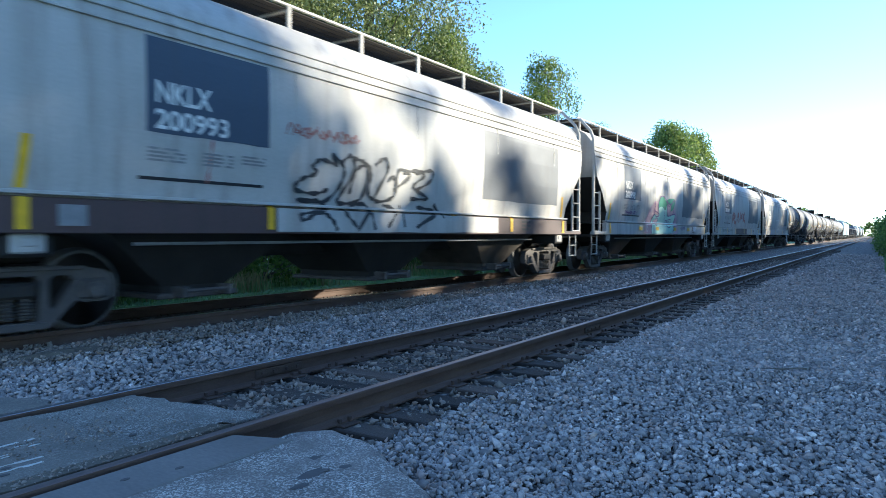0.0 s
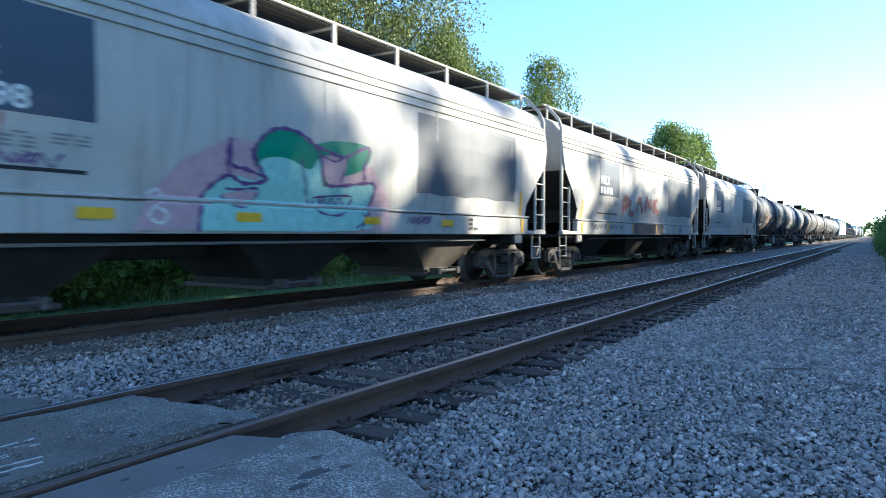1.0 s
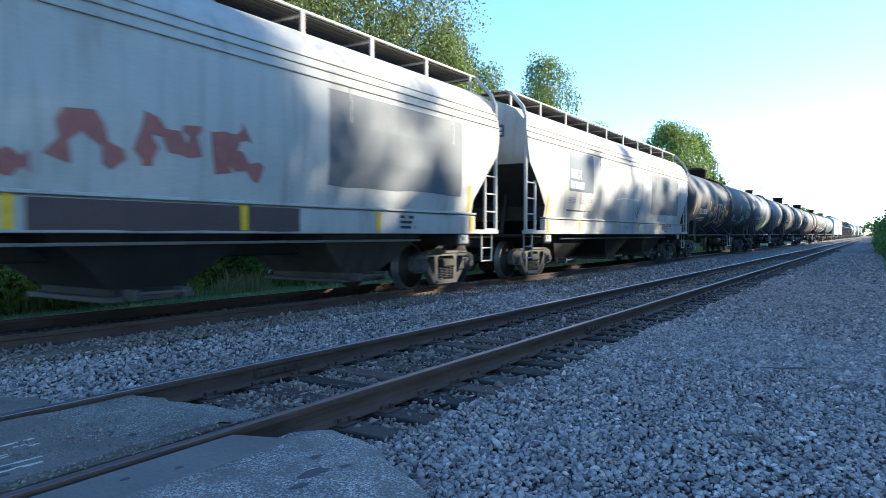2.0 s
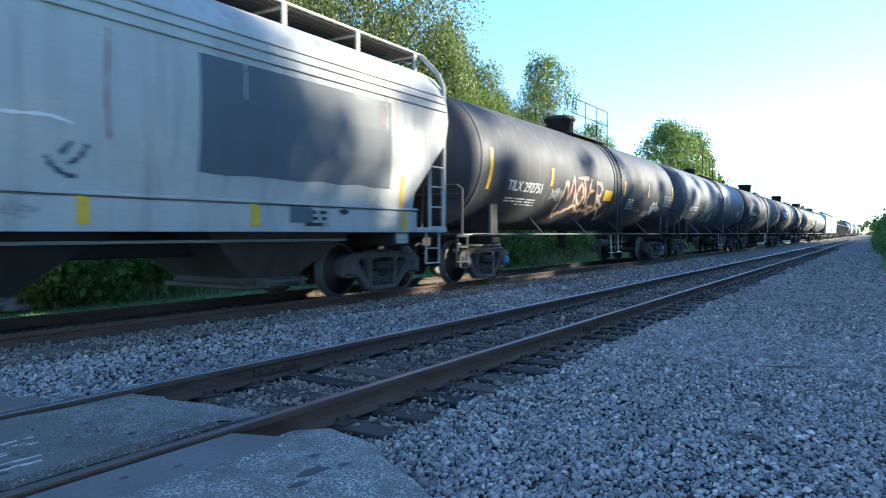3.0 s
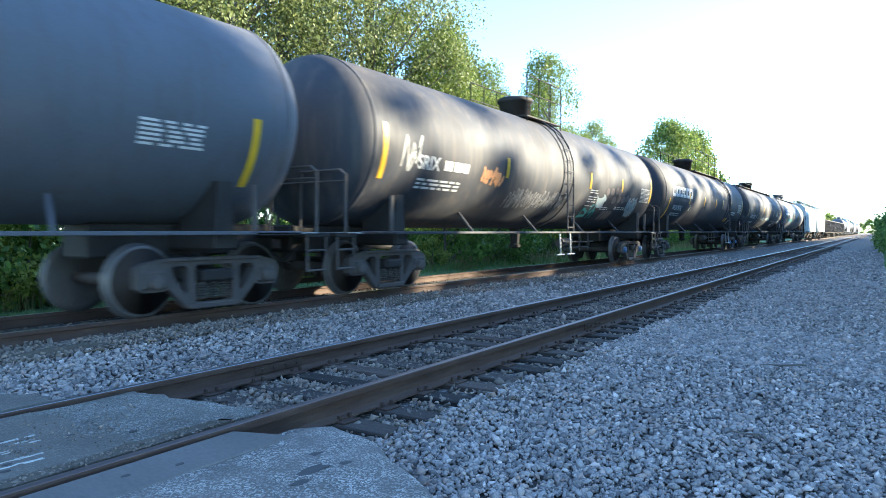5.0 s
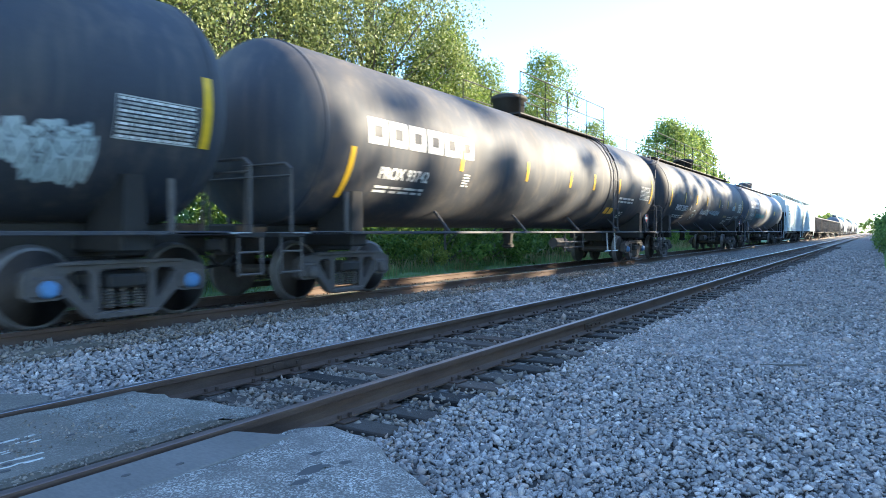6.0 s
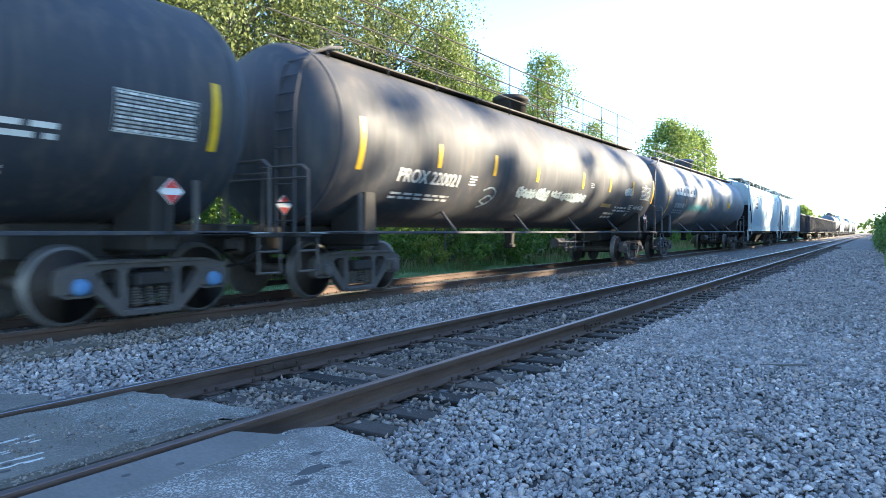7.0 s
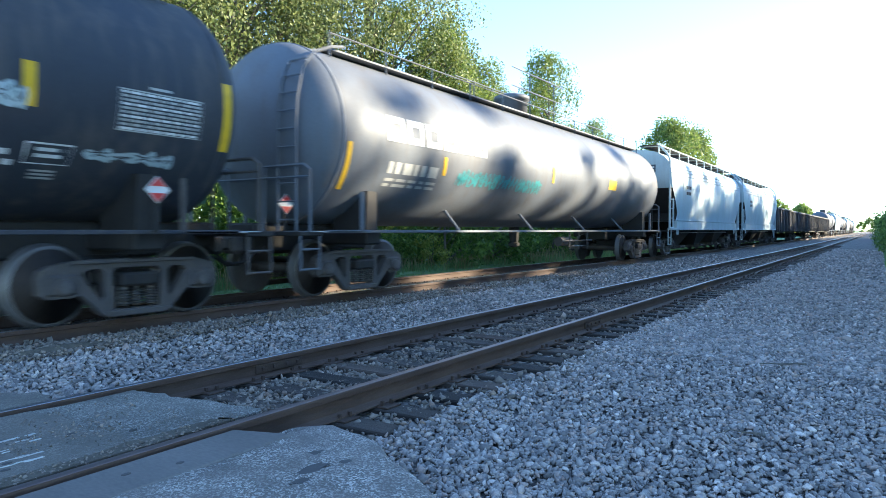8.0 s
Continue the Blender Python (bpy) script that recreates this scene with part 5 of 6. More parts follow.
strokes(hop_d, "graffiti", [[(-1.6, 2.2), (-0.7, 2.27), (0.0, 2.25), (0.4, 2.27), (0.66, 2.22)]], 0.05, M_LETTER, hop_surf, "thin white spray line", -0.010)
strokes(hop_d, "graffiti", [[(0.4, 1.87), (0.48, 1.76), (0.64, 1.68), (0.72, 1.69)], [(0.55, 1.9), (0.66, 2.04)], [(0.62, 1.8), (0.74, 1.88), (0.82, 2.02)]], 0.07, M_NAVY, hop_surf, "dark blue sprayed face", -0.010)
strokes(hop_d, "rust_run", [[(1.05, 3.3), (1.02, 2.6), (1.06, 2.1)], [(5.85, 3.3), (5.83, 2.9)]], 0.045, M_GRAF_RED, hop_surf, "rust streak", -0.006)
tag(hop_d, -4.4, -1.2, 1.75, 0.5, M_GRAF_SILVER, hop_surf, 17, "thin pale spray outline", 0.03)
tag(hop_d, -0.9, 0.3, 1.32, 0.18, M_FAINT, hop_surf, 19, "faint grey scribble", 0.02)
for x in (-4.7, -1.5, 0.76, 3.07):
    stripe(hop_d, x, 1.18, 1.53, hop_surf, 0.13)
patch(hop_d, "stencil_box", rect(3.7, 4.16, 1.24, 1.49), M_OVER, hop_surf, "dark consolidated stencil box", -0.01)
splash(hop_d, [(4.72, 1.42), (4.84, 1.47), (4.96, 1.42), (4.84, 1.37)], M_DARKLINE, "small dark oval plate", -0.012)

lettering(tank_a, "TILX 292751", -6.72, 2.09, 0.24, M_LETTER, tank_surf, "white reporting mark and number", stretch=1.08)
bars(tank_a, -6.65, 1.93, 1.6, 0.035, 2, M_LETTER, tank_surf, 2)
bars(tank_a, -6.0, 1.80, 1.0, 0.03, 1, M_LETTER, tank_surf, 3)
strokes(tank_a, "graffiti", G_M1, 0.19, M_GRAF_ORANGE, tank_surf, "orange spray lettering", -0.010)
strokes(tank_a, "graffiti", G_M2, 0.19, M_GRAF_ORANGE, tank_surf, "orange spray lettering", -0.010)
strokes(tank_a, "graffiti", G_M1, 0.06, M_LETTER, tank_surf, "white inner spray line", -0.018)
strokes(tank_a, "graffiti", G_M2, 0.06, M_LETTER, tank_surf, "white inner spray line", -0.018)
tag(tank_a, -4.3, -3.6, 2.12, 0.36, M_GRAF_SILVER, tank_surf, 4, "silver spray tag", 0.06)
patch(tank_a, "yellow_panel", rect(-0.35, 0.35, 2.1, 2.42), M_YELLOW, tank_surf, "yellow painted panel")
splash(tank_a, [(4.91, 1.8), (4.85, 2.08), (5.08, 2.27), (5.3, 2.22), (5.45, 2.27), (5.5, 2.46), (5.58, 2.2), (6.06, 2.05), (5.88, 1.92), (5.45, 1.94), (5.26, 1.75)], M_GRAF_PALE, "pale blue spray tag")
strokes(tank_a, "graffiti", [[(4.95, 1.78), (4.88, 1.98), (5.05, 2.12), (5.22, 1.98), (5.12, 1.8), (4.95, 1.78)], [(5.1, 2.2), (5.4, 2.1), (5.7, 2.15)], [(5.3, 1.9), (5.6, 2.02), (5.9, 1.96)]], 0.05, M_BLACK, tank_surf, "dark lines in the tag", -0.016)
tag(tank_a, 2.35, 2.95, 1.98, 0.26, M_FAINT, tank_surf, 5, "faded grey spray tag", 0.05)
bars(tank_a, 4.2, 1.9, 0.65, 0.04, 3, M_GRAF_SILVER, tank_surf, 71)
bars(tank_a, 3.1, 1.95, 0.7, 0.04, 2, M_GRAF_SILVER, tank_surf, 72)
bars(tank_a, 2.0, 2.25, 0.7, 0.04, 5, M_LETTER, tank_surf, 6)
data_panel(tank_a, 6.4, 2.56, 1.12, 0.42, 120)
for x, z0, z1 in ((-7.65, 2.05, 2.95), (-4.4, 2.3, 2.76), (1.5, 2.34, 2.8), (4.25, 2.4, 2.86), (7.6, 2.1, 2.95)):
    stripe(tank_a, x, z0, z1, tank_surf, 0.12)

lettering(tank_b, "ADMX 26073", -6.68, 2.12, 0.21, M_LETTER, tank_surf, "white reporting mark and number", stretch=1.06)
bars(tank_b, -6.5, 2.02, 1.15, 0.06, 3, M_GRAF_SILVER, tank_surf, 8)
bars(tank_b, -4.75, 2.05, 0.25, 0.02, 4, M_GRAF_SILVER, tank_surf, 8)
strokes(tank_b, "graffiti", G_T2A, 0.085, M_GRAF_LIME, tank_surf, "pale green spray tag", -0.008)
strokes(tank_b, "graffiti", G_T2B, 0.045, M_GRAF_LIME, tank_surf, "thin pale green spray strokes", -0.010)
patch(tank_b, "graffiti_fill", G_T2F, M_GRAF_LIME, tank_surf, "pale green sprayed fingers", -0.009)
for x_, z_ in ((-4.3, 3.1), (-3.7, 2.95), (-3.0, 3.2)):
    splash(tank_b, [(x_, z_), (x_ + 0.1, z_ + 0.02), (x_ + 0.12, z_ - 0.06), (x_ + 0.02, z_ - 0.07)], M_FAINT, "small scuffed spot")
strokes(tank_b, "stain", [[(0.3, 4.15), (0.3, 3.4), (0.15, 2.9), (0.25, 2.3), (0.3, 1.5)], [(-0.1, 4.1), (-0.4, 3.6), (-0.5, 3.2), (-0.35, 2.8)], [(0.6, 4.0), (0.55, 3.0), (0.5, 2.2)], [(-0.3, 4.15), (0.2, 3.95), (0.6, 4.1)]], 0.4, M_STAIN, tank_surf, "brown product spill below the dome", -0.005)
for x, z0, z1 in ((-7.35, 1.6, 2.4), (-4.45, 2.0, 2.45), (-0.9, 2.0, 2.4), (1.16, 2.05, 2.5), (3.6, 2.0, 2.5), (6.9, 1.7, 2.6)):
    stripe(tank_b, x, z0, z1, tank_surf, 0.13)
bars(tank_b, 5.2, 2.4, 0.9, 0.03, 6, M_LETTER, tank_surf, 9)

lettering(tank_c, "SRIX", -6.8, 2.25, 0.26, M_LETTER, tank_surf, "white reporting mark", stretch=1.0)
bars(tank_c, -5.9, 2.46, 0.9, 0.19, 1, M_LETTER, tank_surf, 10)
bars(tank_c, -6.7, 2.08, 1.5, 0.04, 3, M_LETTER, tank_surf, 11)
tag(tank_c, -7.3, -6.9, 2.5, 0.7, M_GRAF_SILVER, tank_surf, 20, "silver spray tag", 0.06)
tag(tank_c, -4.4, -3.6, 2.3, 0.4, M_GRAF_ORANGE, tank_surf, 21, "orange spray tag", 0.1)
tag(tank_c, -3.0, 0.2, 1.9, 0.5, M_FAINT, tank_surf, 22, "grey spray tag", 0.05)
for k, z_ in enumerate((2.32, 2.25, 2.13, 2.06, 1.99, 1.87)):
    bars(tank_c, 1.98, z_, 0.68, 0.028, 1, M_LETTER, tank_surf, 140 + k)
strokes(tank_c, "graffiti", [[(2.05, 1.52), (2.02, 1.73), (2.12, 1.76), (2.51, 1.64)], [(2.05, 1.53), (2.28, 1.57), (2.54, 1.57)], [(2.63, 1.65), (2.59, 1.85), (2.7, 1.9)], [(2.9, 1.9), (2.85, 1.66), (2.8, 1.5)], [(2.7, 1.66), (2.97, 1.73), (3.06, 1.5)]], 0.11, M_GRAF_TEAL, tank_surf, "teal spray figures", -0.012)
splash(tank_c, [(2.6, 2.22), (2.81, 2.11), (3.15, 2.14), (3.22, 2.24), (3.51, 2.08), (3.4, 1.98), (3.42, 1.85), (3.2, 1.82), (2.89, 1.85), (2.75, 2.0)], M_GRAF_PALE, "pale blue spray tag")
for ox, oz, w_ in ((3.3, 2.33, 0.3), (3.7, 2.36, 0.36), (4.15, 2.4, 0.3), (4.45, 2.36, 0.26), (4.0, 2.1, 0.4), (4.5, 2.15, 0.32), (4.9, 2.14, 0.4), (5.3, 2.2, 0.3)):
    splash(tank_c, [(ox, oz), (ox + w_ * 0.3, oz + 0.1), (ox + w_ * 0.8, oz + 0.07), (ox + w_, oz - 0.04), (ox + w_ * 0.6, oz - 0.12), (ox + w_ * 0.15, oz - 0.1)], M_GRAF_FADED, "faded pinkish grey spray tag")
for ox, w_ in ((3.72, 0.3), (4.05, 0.28), (4.36, 0.24)):
    splash(tank_c, [(ox, 1.56), (ox + 0.04, 1.74), (ox + w_, 1.72), (ox + w_ - 0.03, 1.5), (ox + 0.1, 1.47)], M_GRAF_FADED, "faded brown spray letter")
spray_word(tank_c, 5.62, 6.1, 1.98, 0.46, 91)
spray_word(tank_c, 5.9, 6.5, 1.86, 0.5, 92)
spray_word(tank_c, 5.95, 6.4, 2.12, 0.26, 93)
bars(tank_c, 3.34, 1.86, 0.7, 0.03, 2, M_LETTER, tank_surf, 13)
bars(tank_c, 4.6, 1.9, 0.95, 0.03, 2, M_LETTER, tank_surf, 14)
data_panel(tank_c, 6.77, 2.6, 1.06, 0.47, 60)
for x, z0, z1 in ((-7.8, 2.0, 2.95), (-3.3, 2.3, 2.75), (1.89, 2.34, 2.8), (4.72, 2.36, 2.79), (7.95, 2.12, 3.0)):
    stripe(tank_c, x, z0, z1, tank_surf, 0.13)


def block_logo(car, x0, z0, w, h, count):
    """Maker's wordmark reduced to plain white block shapes."""
    pitch = w / count
    for k in range(count):
        xa, xb = x0 + k * pitch, x0 + (k + 0.86) * pitch
        t = 0.125
        bm = bmesh.new()
        for ra in ((xa, xa + t, z0, z0 + h), (xb - t, xb, z0, z0 + h), (xa + t, xb - t, z0 + h - t, z0 + h), (xa + t, xb - t, z0, z0 + t)):
            bm.faces.new([bm.verts.new((px_, -0.008, pz)) for px_, pz in rect(*ra)])
        part("block_letter_shape", place_paint(bm, tank_surf, car), M_LETTER, car, "plain white block shape")


block_logo(tank_d, -8.17, 2.54, 3.45, 0.44, 6)
lettering(tank_d, "PROX 93742", -7.75, 2.0, 0.2, M_LETTER, tank_surf, "white reporting mark and number", stretch=1.0)
bars(tank_d, -7.73, 1.88, 1.45, 0.04, 2, M_LETTER, tank_surf, 15)
bars(tank_d, -5.05, 2.25, 0.25, 0.03, 5, M_LETTER, tank_surf, 16)
for x, z0, z1 in ((-8.52, 1.64, 2.45), (-5.2, 2.3, 2.74), (-2.22, 2.28, 2.74), (0.47, 2.28, 2.74), (2.26, 2.3, 2.76), (4.53, 2.28, 2.76), (8.15, 2.1, 2.95)):
    stripe(tank_d, x, z0, z1, tank_surf, 0.12)
patch(tank_d, "yellow_panel", rect(3.95, 4.75, 1.66, 1.85), M_YELLOW, tank_surf, "faded yellow panel")
bars(tank_d, 4.75, 2.2, 1.5, 0.06, 2, M_LETTER, tank_surf, 17)
data_panel(tank_d, 6.82, 2.66, 1.08, 0.46, 80)
bars(tank_d, 5.4, 1.75, 0.4, 0.03, 4, M_LETTER, tank_surf, 18)

lettering(tank_e, "PROX 220021", -6.95, 1.99, 0.24, M_LETTER, tank_surf, "white reporting mark and number", stretch=1.08)
bars(tank_e, -6.95, 1.8, 1.9, 0.04, 2, M_LETTER, tank_surf, 19)
bars(tank_e, -4.5, 2.24, 0.25, 0.03, 4, M_LETTER, tank_surf, 20)
for x0, x1, z_, h_ in ((-2.25, -1.26, 2.02, 0.24), (-1.18, -0.48, 2.02, 0.28), (-0.3, 0.25, 2.06, 0.2), (0.36, 2.0, 2.03, 0.24)):
    spray_word(tank_e, x0, x1, z_, h_, int(40 + x0 * 10))
strokes(tank_e, "graffiti", [[(-3.75, 1.75), (-3.5, 1.88), (-3.3, 1.8), (-3.5, 1.7), (-3.75, 1.75)], [(-3.8, 1.98), (-3.5, 2.05), (-3.25, 1.95), (-3.35, 1.75), (-3.7, 1.62)]], 0.05, M_GRAF_PALE, tank_surf, "pale ring-shaped spray tag", -0.010)
spray_word(tank_e, 5.4, 6.1, 2.4, 0.26, 45)
spray_word(tank_e, 6.85, 7.8, 1.92, 0.16, 46)
strokes(tank_e, "stencil_frame", [[(6.25, 1.98), (6.72, 1.98), (6.7, 1.78), (6.25, 1.78), (6.25, 1.98)]], 0.03, M_LETTER, tank_surf, "white stencil frame", -0.009, False)
bars(tank_e, 6.35, 1.94, 0.3, 0.035, 2, M_LETTER, tank_surf, 47)
bars(tank_e, 6.35, 1.72, 0.25, 0.02, 3, M_GRAF_SILVER, tank_surf, 53)
bars(tank_e, 4.3, 1.7, 0.9, 0.06, 2, M_LETTER, tank_surf, 54)
bars(tank_e, 4.95, 1.9, 1.2, 0.055, 2, M_LETTER, tank_surf, 55)
patch(tank_e, "yellow_panel", rect(3.63, 4.5, 1.85, 1.96), M_OCHRE, tank_surf, "faded ochre panel")
data_panel(tank_e, 7.13, 2.66, 1.08, 0.45, 100)
bars(tank_e, 7.5, 2.73, 0.3, 0.03, 1, M_GRAF_SILVER, tank_surf, 101)
for k in range(3):
    bars(tank_e, 2.27, 2.49 - k * 0.05, 0.24, 0.022, 1, M_LETTER, tank_surf, 48 + k)
for x, z0, z1 in ((-8.05, 2.1, 2.95), (-5.75, 2.3, 2.75), (-3.55, 2.3, 2.75), (-1.37, 2.3, 2.76), (1.64, 2.3, 2.75), (3.91, 2.31, 2.74), (6.2, 2.32, 2.76), (8.59, 2.1, 2.96)):
    stripe(tank_e, x, z0, z1, tank_surf, 0.13)

block_logo(tank_f, -7.98, 2.62, 3.5, 0.44, 6)
bars(tank_f, -7.86, 2.28, 1.6, 0.2, 1, M_GRAF_SILVER, tank_surf, 49)
bars(tank_f, -7.86, 2.0, 1.6, 0.05, 2, M_GRAF_SILVER, tank_surf, 50)
tag(tank_f, -5.6, -1.8, 2.15, 0.35, M_GRAF_TEAL, tank_surf, 51, "pale faded teal spray tag", 0.05)
patch(tank_f, "yellow_panel", rect(3.2, 3.9, 2.35, 2.65), M_YELLOW, tank_surf, "yellow painted panel")
for x, z0, z1 in ((-8.9, 1.75, 2.5), (-6.1, 2.15, 2.5), (-1.0, 2.3, 2.7)):
    stripe(tank_f, x, z0, z1, tank_surf, 0.11, -0.04)
for q in (hop_e, hop_f):
    bars(q, -5.4, 3.0, 0.9, 0.14, 2, M_DARKLINE, hop_surf, 52)


# ---- trees and undergrowth ----
def leaf_cloud(rng, clumps, per, leaf, spread):
    """Small folded leaf blades round clump centres, as vertex and face arrays."""
    c = np.repeat(clumps[:, :3], per, 0)
    r = np.repeat(clumps[:, 3], per)
    d = rng.normal(size=(len(c), 3))
    d /= np.linalg.norm(d, axis=1)[:, None]
    p = c + d * (r * rng.uniform(0.25, 1.05, len(c)) ** 0.6)[:, None] * spread
    n = len(p)
    u = rng.normal(size=(n, 3))
    u /= np.linalg.norm(u, axis=1)[:, None]
    w = np.cross(u, rng.normal(size=(n, 3)))
    w /= np.linalg.norm(w, axis=1)[:, None]
    s = leaf * rng.uniform(0.6, 1.4, n)[:, None]
    v = np.stack([p - u * s, p + w * s * 0.55, p + u * s, p - w * s * 0.55], 1)
    return v.reshape(-1, 3), np.arange(4 * n).reshape(-1, 4)


def tree(name, label, seed, height, width, low, material, n_clumps=70, per=90, leaf=0.11, gap=1.0):
    rng = np.random.default_rng(seed)
    thing = tagged(new(name), label, "tree")
    bm = bmesh.new()
    lean = rng.uniform(-0.04, 0.04, 2)
    pts = [(lean[0] * z + 0.1 * math.sin(z), lean[1] * z, z) for z in np.linspace(-0.3, height * 0.92, 9)]
    r0 = height * 0.013 + 0.04
    tube(bm, pts, [r0 * (1 - 0.9 * i / 8) for i in range(9)], 8)
    clumps = []
    for k in range(n_clumps):
        f = rng.uniform(0, 1) ** 0.8
        z = height * (low + (1 - low) * f)
        env = width * 0.5 * math.sin(math.pi * min(1, 0.16 + 0.80 * f)) ** 0.7
        ang, rad = rng.uniform(0, math.tau), env * rng.uniform(0.25, 1.0) ** 0.6
        x, y = rad * math.cos(ang), rad * math.sin(ang)
        clumps.append((x, y, z, rng.uniform(0.45, 1.0) * width * 0.14))
        if k % 4 == 0:
            zb = max(0.3, z - rad * 0.7 - 0.3)
            bx = lean[0] * zb
            tube(bm, [(bx, lean[1] * zb, zb), (x * 0.5, y * 0.5, (zb + z) / 2 + 0.15), (x, y, z)], [r0 * 0.3, r0 * 0.17, r0 * 0.05], 5)
    part("trunk", bm, M_BARK, thing, "grey branching trunk")
    v, f = leaf_cloud(rng, np.array(clumps), per, leaf, gap)
    crown = new("crown", arrays_mesh("crown", v, f, material))
    crown.parent = thing
    return thing


poplar = tree("tree", "tall poplar with airy silvery green crown", 1, 19.5, 9.4, 0.2, M_LEAF2, 230, 240, 0.068, 1.15)
poplar.matrix_basis = pose(24.2, 19.6, -0.3)
ash = tree("tree", "broad green roadside tree in evening sun", 2, 12.0, 4.8, 0.1, M_LEAF, 110, 150, 0.065, 1.5)
ash.matrix_basis = pose(37.6, 17.0, -0.3)
maple = tree("tree", "broad green tree with rounded uneven crown", 4, 14.0, 9.5, 0.1, M_LEAF, 120, 115, 0.15, 1.15)
maple.matrix_basis = pose(21.6, -15.0, -0.4)
thicket = tree("shrub", "dense green shrub at the wood's edge", 6, 4.2, 5.0, 0.02, M_LEAF3, 60, 90, 0.10, 1.25)
thicket.matrix_basis = pose(8.0, 15.2, -0.3)
thicket["category"] = "shrub"
young = tree("tree", "young leafy tree in the wood beside the gravel", 9, 9.0, 6.0, 0.04, M_LEAF, 70, 75, 0.2, 1.15)
young.matrix_basis = pose(112.5, -10.2, -0.4)
aspen = tree("tree", "slender young aspen with a narrow crown", 12, 15.0, 2.0, 0.3, M_LEAF2, 46, 50, 0.12, 1.4)
aspen.matrix_basis = pose(27.0, -14.0, -0.4)
# bushes beyond the track, their sunlit look painted in as yellow-green leaves
sunlit_weeds = tree("weed_bush", "tall weeds beyond the track, sunlight put into their yellow-green", 17, 1.5, 1.7, 0.02, M_LEAF4, 34, 60, 0.05, 1.25)
sunlit_weeds["category"] = "weeds"
sunlit_weeds.matrix_basis = pose(5.6, 13.6, -0.33)
rng = random.Random(21)
for x, y, k in ((6.4, 14.0, 1.2), (7.4, 13.9, 0.8), (4.6, 14.2, 1.0), (10.2, 14.3, 0.7), (15.0, 14.2, 0.8), (21.0, 14.3, 0.9)):
    copy_thing(sunlit_weeds, pose(x, y, -0.33, 0, 0, x * 50) @ Matrix.Scale(k, 4))
# wood behind the train
for x, y, k, kind_ in ((11, 20.2, 0.95, 0), (17, 21.3, 1.02, 0), (10.3, 25.3, 1.0, 0), (15, 26.4, 1.05, 0), (21.8, 25.3, 1.0, 0), (20.2, 21.8, 0.9, 0),
                       (25.2, 19, 0.98, 1), (27.6, 18, 0.94, 1), (29.4, 18.5, 0.86, 1), (31.6, 18.5, 0.78, 1), (34.2, 18.5, 0.8, 1), (26.4, 17.4, 0.9, 1), (30.4, 17.4, 0.84, 1), (32.6, 17.5, 0.72, 1), (35.8, 17.5, 0.7, 1), (46, 18, 0.7, 1), (38.6, 18, 0.9, 1), (40.8, 18.5, 0.72, 1), (44, 18.5, 0.66, 1), (48.4, 18, 0.8, 1), (52, 18.5, 0.74, 1), (58, 19, 0.62, 1), (68.6, 17.5, 0.86, 2), (76.5, 17.8, 0.86, 2), (86, 19, 0.6, 2)):
    copy_thing((poplar, ash, maple)[kind_], pose(x, y, -0.3, 0, 0, rng.uniform(0, 360)) @ Matrix.Scale(k, 4))
far_tree = tree("tree", "leafy tree in the distant wood along the line", 15, 10.0, 8.0, 0.02, M_LEAF, 55, 34, 0.42, 1.1)
far_tree.matrix_basis = pose(96, 20, -0.3)
x = 104.0
while x < 640:
    copy_thing(far_tree, pose(x, 20 + rng.uniform(-2, 5), -0.3, 0, 0, rng.uniform(0, 360)) @ Matrix.Scale(rng.uniform(0.6, 1.0) * (0.6 if x < 190 else 0.95), 4))
    x += rng.uniform(3.5, 8) + x * 0.006
for i in range(30):
    x = 1 + i * 3.2 + rng.uniform(-1, 1)
    copy_thing(thicket, pose(x, 15.2 + rng.uniform(-0.7, 1.2), -0.3, 0, 0, rng.uniform(0, 360)) @ Matrix.Scale(rng.uniform(0.6, 0.95), 4))
# wood beside the camera, which shades the gravel and dapples the train
for i in range(34):
    x = 7.4 + i * 3.1 + rng.uniform(-0.8, 0.8)
    copy_thing(young, pose(x, -9.6 + rng.uniform(-0.8, 0.8), -0.4, 0, 0, rng.uniform(0, 360)) @ Matrix.Scale(rng.uniform(0.94, 1.08) * (0.9 if 28.5 < x < 44 else 1.04), 4))
for x, y, k, kind_ in ((9, -13, 1.2, 1), (12.5, -13, 1.2, 1), (16.5, -12.5, 1.2, 1), (19.6, -13, 1.2, 1), (25.2, -15.5, 1.15, 1),
                       (42, -13, 0.86, 1), (50, -14, 0.92, 1), (56.5, -13, 0.88, 1), (64, -14, 1.02, 1), (70, -13, 0.9, 1), (80, -13, 0.98, 1), (86, -12, 0.9, 1), (97, -13, 0.95, 1), (106, -12, 0.9, 1), (118, -10, 0.6, 1), (126, -8, 0.55, 1), (140, -7.5, 0.5, 1)):
    copy_thing((ash, maple)[kind_], pose(x, y, -0.4, 0, 0, rng.uniform(0, 360)) @ Matrix.Scale(k, 4))
x = 34.6
while x < 100:
    copy_thing(aspen, pose(x, -14 + rng.uniform(-1.2, 1.2), -0.4, 0, 0, rng.uniform(0, 360)) @ Matrix.Scale(rng.uniform(0.86, 1.08), 4))
    x += rng.choice((1.9, 2.6, 3.4, 4.8))
x = 30.5
while x < 62:
    copy_thing(aspen, pose(x, -17.5 + rng.uniform(-0.8, 0.8), -0.4, 0, 0, rng.uniform(0, 360)) @ Matrix.Scale(rng.uniform(0.95, 1.15), 4))
    x += rng.choice((2.2, 3.0, 4.2))
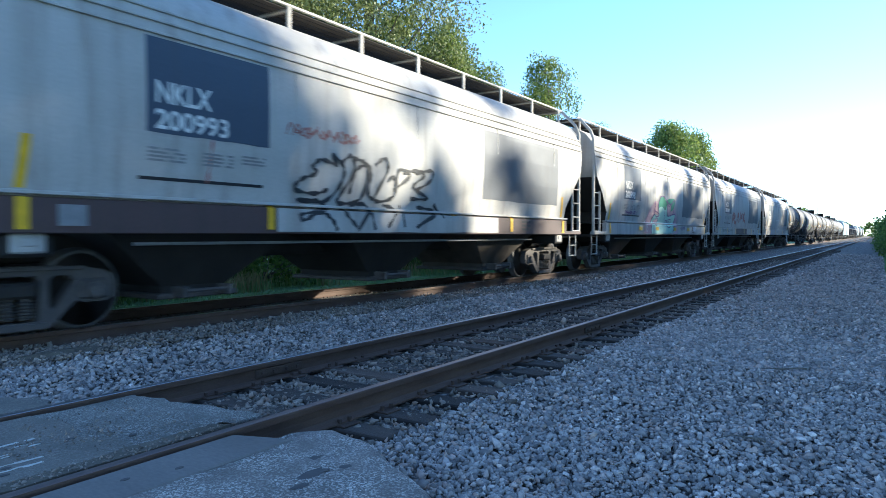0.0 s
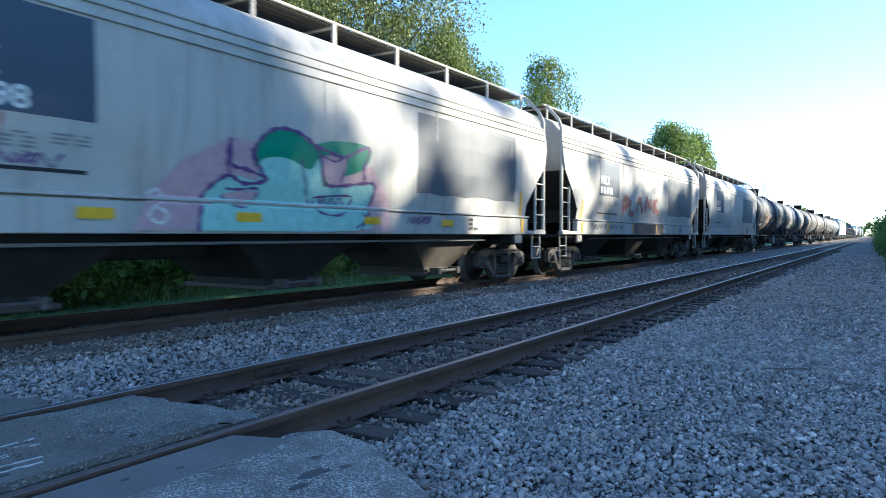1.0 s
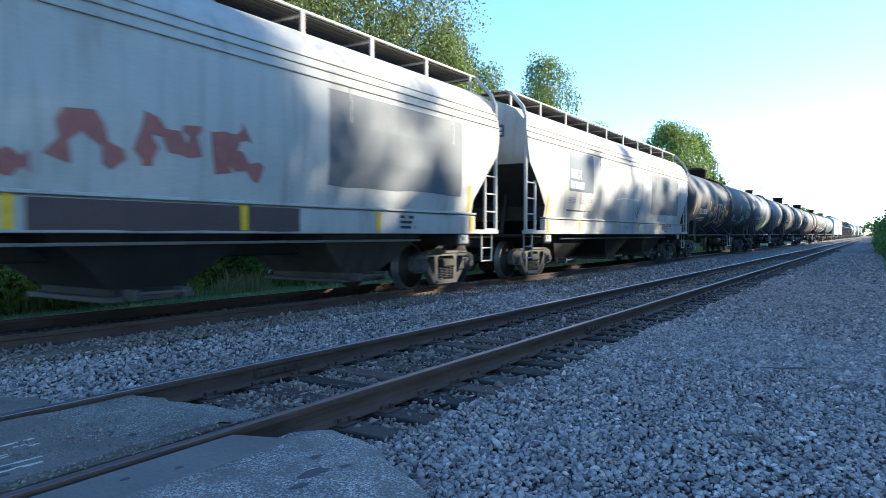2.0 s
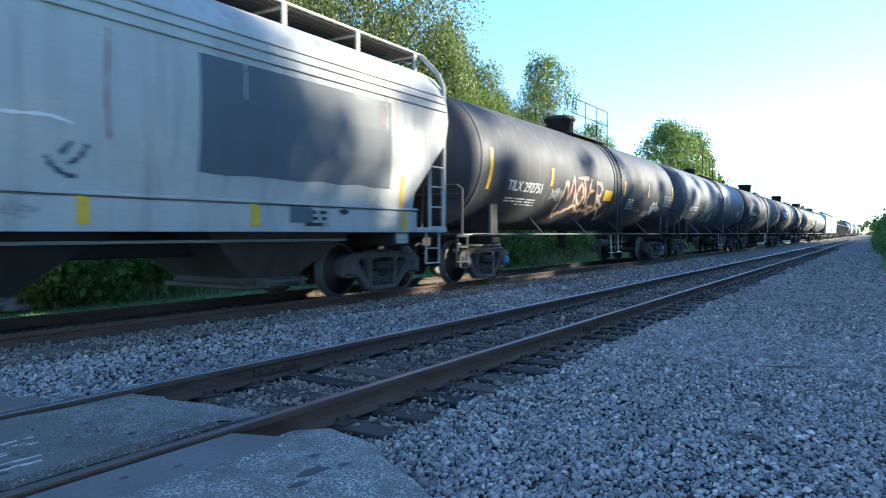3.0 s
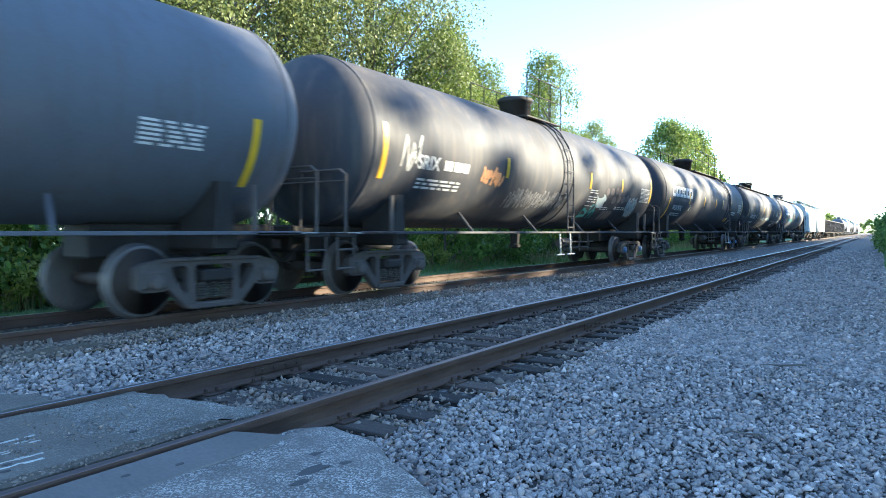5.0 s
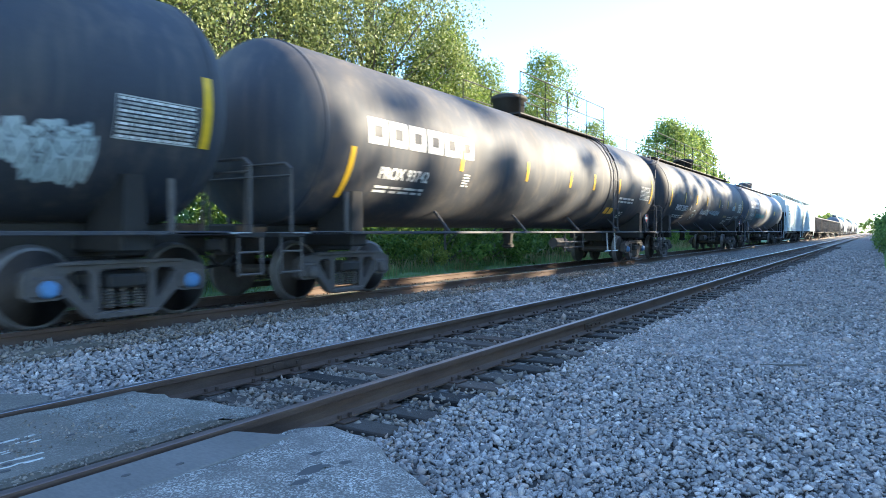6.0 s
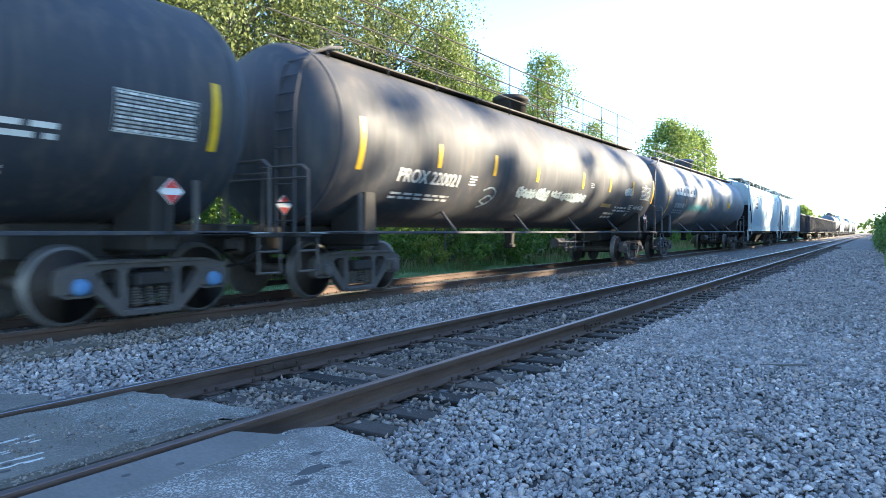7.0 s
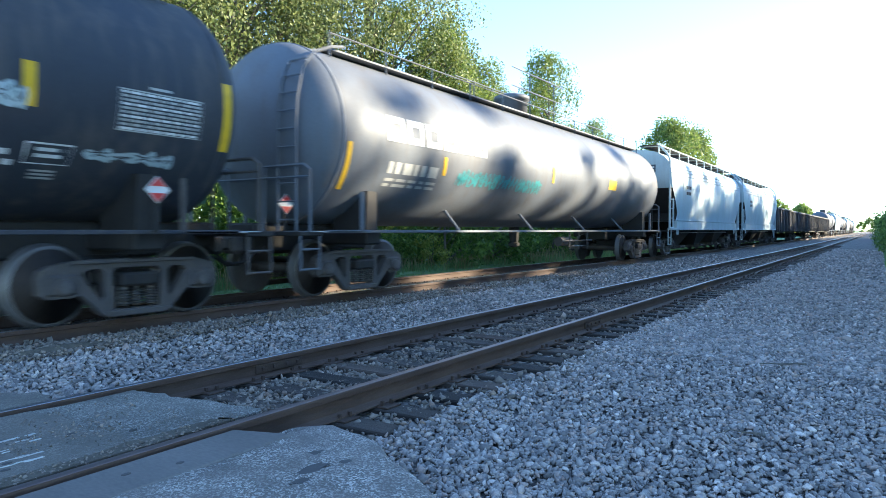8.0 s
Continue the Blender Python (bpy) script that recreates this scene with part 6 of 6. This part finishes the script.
for i in range(40):
    x = 6 + i * 3.2 + rng.uniform(-1, 1)
    copy_thing(thicket, pose(x, -7.4 + rng.uniform(-0.8, 0.8) + min(2.9, x * 0.03), -0.4, 0, 0, rng.uniform(0, 360)) @ Matrix.Scale(rng.uniform(0.6, 0.9) + min(0.3, x * 0.003), 4))
for i in range(34):
    copy_thing(thicket, pose(0.5 + i * 3.0 + rng.uniform(-1, 1), 17.5 + rng.uniform(-0.8, 1.5), -0.3, 0, 0, rng.uniform(0, 360)) @ Matrix.Scale(rng.uniform(0.8, 1.1), 4))
for i in range(26):
    x = 44 + i * 4.2 + rng.uniform(-1, 1)
    copy_thing(thicket, pose(x, 0.004 * x - 2.1 + rng.uniform(-0.5, 0.2), -0.4, 0, 0, rng.uniform(0, 360)) @ Matrix.Scale(rng.uniform(0.62, 0.9), 4))
# far end of the line
x = 112.0
while x < 650:
    copy_thing(far_tree, pose(x, -7.5 - rng.uniform(0, 3) - (x - 112) * 0.008, -0.3, 0, 0, rng.uniform(0, 360)) @ Matrix.Scale(rng.uniform(0.6, 0.95), 4))
    x += rng.uniform(3, 6) + x * 0.006
for i in range(22):
    copy_thing(far_tree, pose(700 + rng.uniform(0, 30), -70 + i * 6.5, -0.3, 0, 0, rng.uniform(0, 360)) @ Matrix.Scale(rng.uniform(0.9, 1.4), 4))


def grass(name, label, material, regions, seed):
    """Blades: rows of (count, x0, x1, y0, y1, height, ground z, patchiness)."""
    g = np.random.default_rng(seed)
    vs = []
    for count, x0, x1, y0, y1, h, gz, lump in regions:
        x, y = g.uniform(x0, x1, count), g.uniform(y0, y1, count)
        if lump:
            keep = np.sin(x * 1.7 + 1.1 * np.sin(y * 2)) * np.cos(y * 1.3 + x * 0.6) + g.uniform(-0.6, 0.6, count) > lump - 1
            x, y = x[keep], y[keep]
        n = len(x)
        hh = h * g.uniform(0.45, 1.2, n)
        a1 = g.uniform(0, math.tau, n)
        wd = 0.006 + hh * 0.009
        bend = hh * g.uniform(0.1, 0.5, n)
        b1 = g.uniform(0, math.tau, n)
        z0 = np.full(n, gz)
        base = np.stack([x, y, z0], -1)
        side = np.stack([np.cos(a1) * wd, np.sin(a1) * wd, 0 * wd], -1)
        tip = base + np.stack([np.cos(b1) * bend, np.sin(b1) * bend, hh], -1)
        mid = base + np.stack([np.cos(b1) * bend * 0.3, np.sin(b1) * bend * 0.3, hh * 0.6], -1)
        vs.append(np.stack([base - side, base + side, mid + side * 0.8, tip, mid - side * 0.8], 1).reshape(-1, 3))
    v = np.concatenate(vs)
    return tagged(new(name, arrays_mesh(name, v, np.arange(len(v)).reshape(-1, 5), material)), label, "grass", kind="stuff")


grass("grass", "green meadow grass beyond the track", M_GRASS,
      [(46000, 1, 30, 10.8, 13.4, 0.10, -0.36, 0), (8000, 1, 30, 13.4, 14.8, 0.32, -0.31, 0.7), (14000, 28, 90, 10.7, 15, 0.38, -0.36, 0), (9000, 16, 70, -3.2, -0.25, 0.34, -0.38, 0.35), (1500, 9, 40, -1.3, -0.3, 0.16, -0.36, 0.95)], 8)
grass("dry_grass", "tall pale seed grass in tufts beyond the track", M_DRY,
      [(5000, 2, 30, 13.4, 14.6, 0.6, -0.31, 1.35), (4000, 28, 70, 12.3, 14.8, 0.85, -0.33, 1.2)], 9)


def twig(x, y, length, turn, seed):
    q = random.Random(seed)
    bm = bmesh.new()
    tube(bm, [(k * length / 5 - length / 2, q.uniform(-0.03, 0.03), 0.02 + q.uniform(0, 0.025)) for k in range(6)], [0.012, 0.011, 0.01, 0.008, 0.006, 0.004], 5)
    tube(bm, [(0, 0, 0.02), (0.1, 0.12, 0.05), (0.16, 0.26, 0.04)], [0.007, 0.005, 0.003], 5)
    ob = tagged(mesh_ob("twig", bm, M_BARK), "dead brown twig lying on the gravel", "twig")
    ob.matrix_basis = pose(x, y, float(bed_z(y)) + 0.015, 0, 0, turn)


for x, y, ln, a_ in ((8.0, 0.85, 0.5, 120), (6.2, -0.25, 0.6, 20), (7.4, -0.4, 0.7, 160), (9.2, -0.3, 0.8, 10), (5.2, 0.75, 0.2, 80)):
    twig(x, y, ln, a_, int(x * 10))


# ---- motion ----
def motions():
    for car, s in TRAIN:
        walk(car, [(0.0, pose(s, YC, ZR)), (8.0, pose(s - V * 8.0, YC, ZR))])
    turn = math.degrees(V / 0.457)
    for ws, x in WHEELSETS:
        walk(ws, [(k / 30, pose(x, 0, 0.457, 0, -turn * k / 30, 0)) for k in range(241)])


motions()
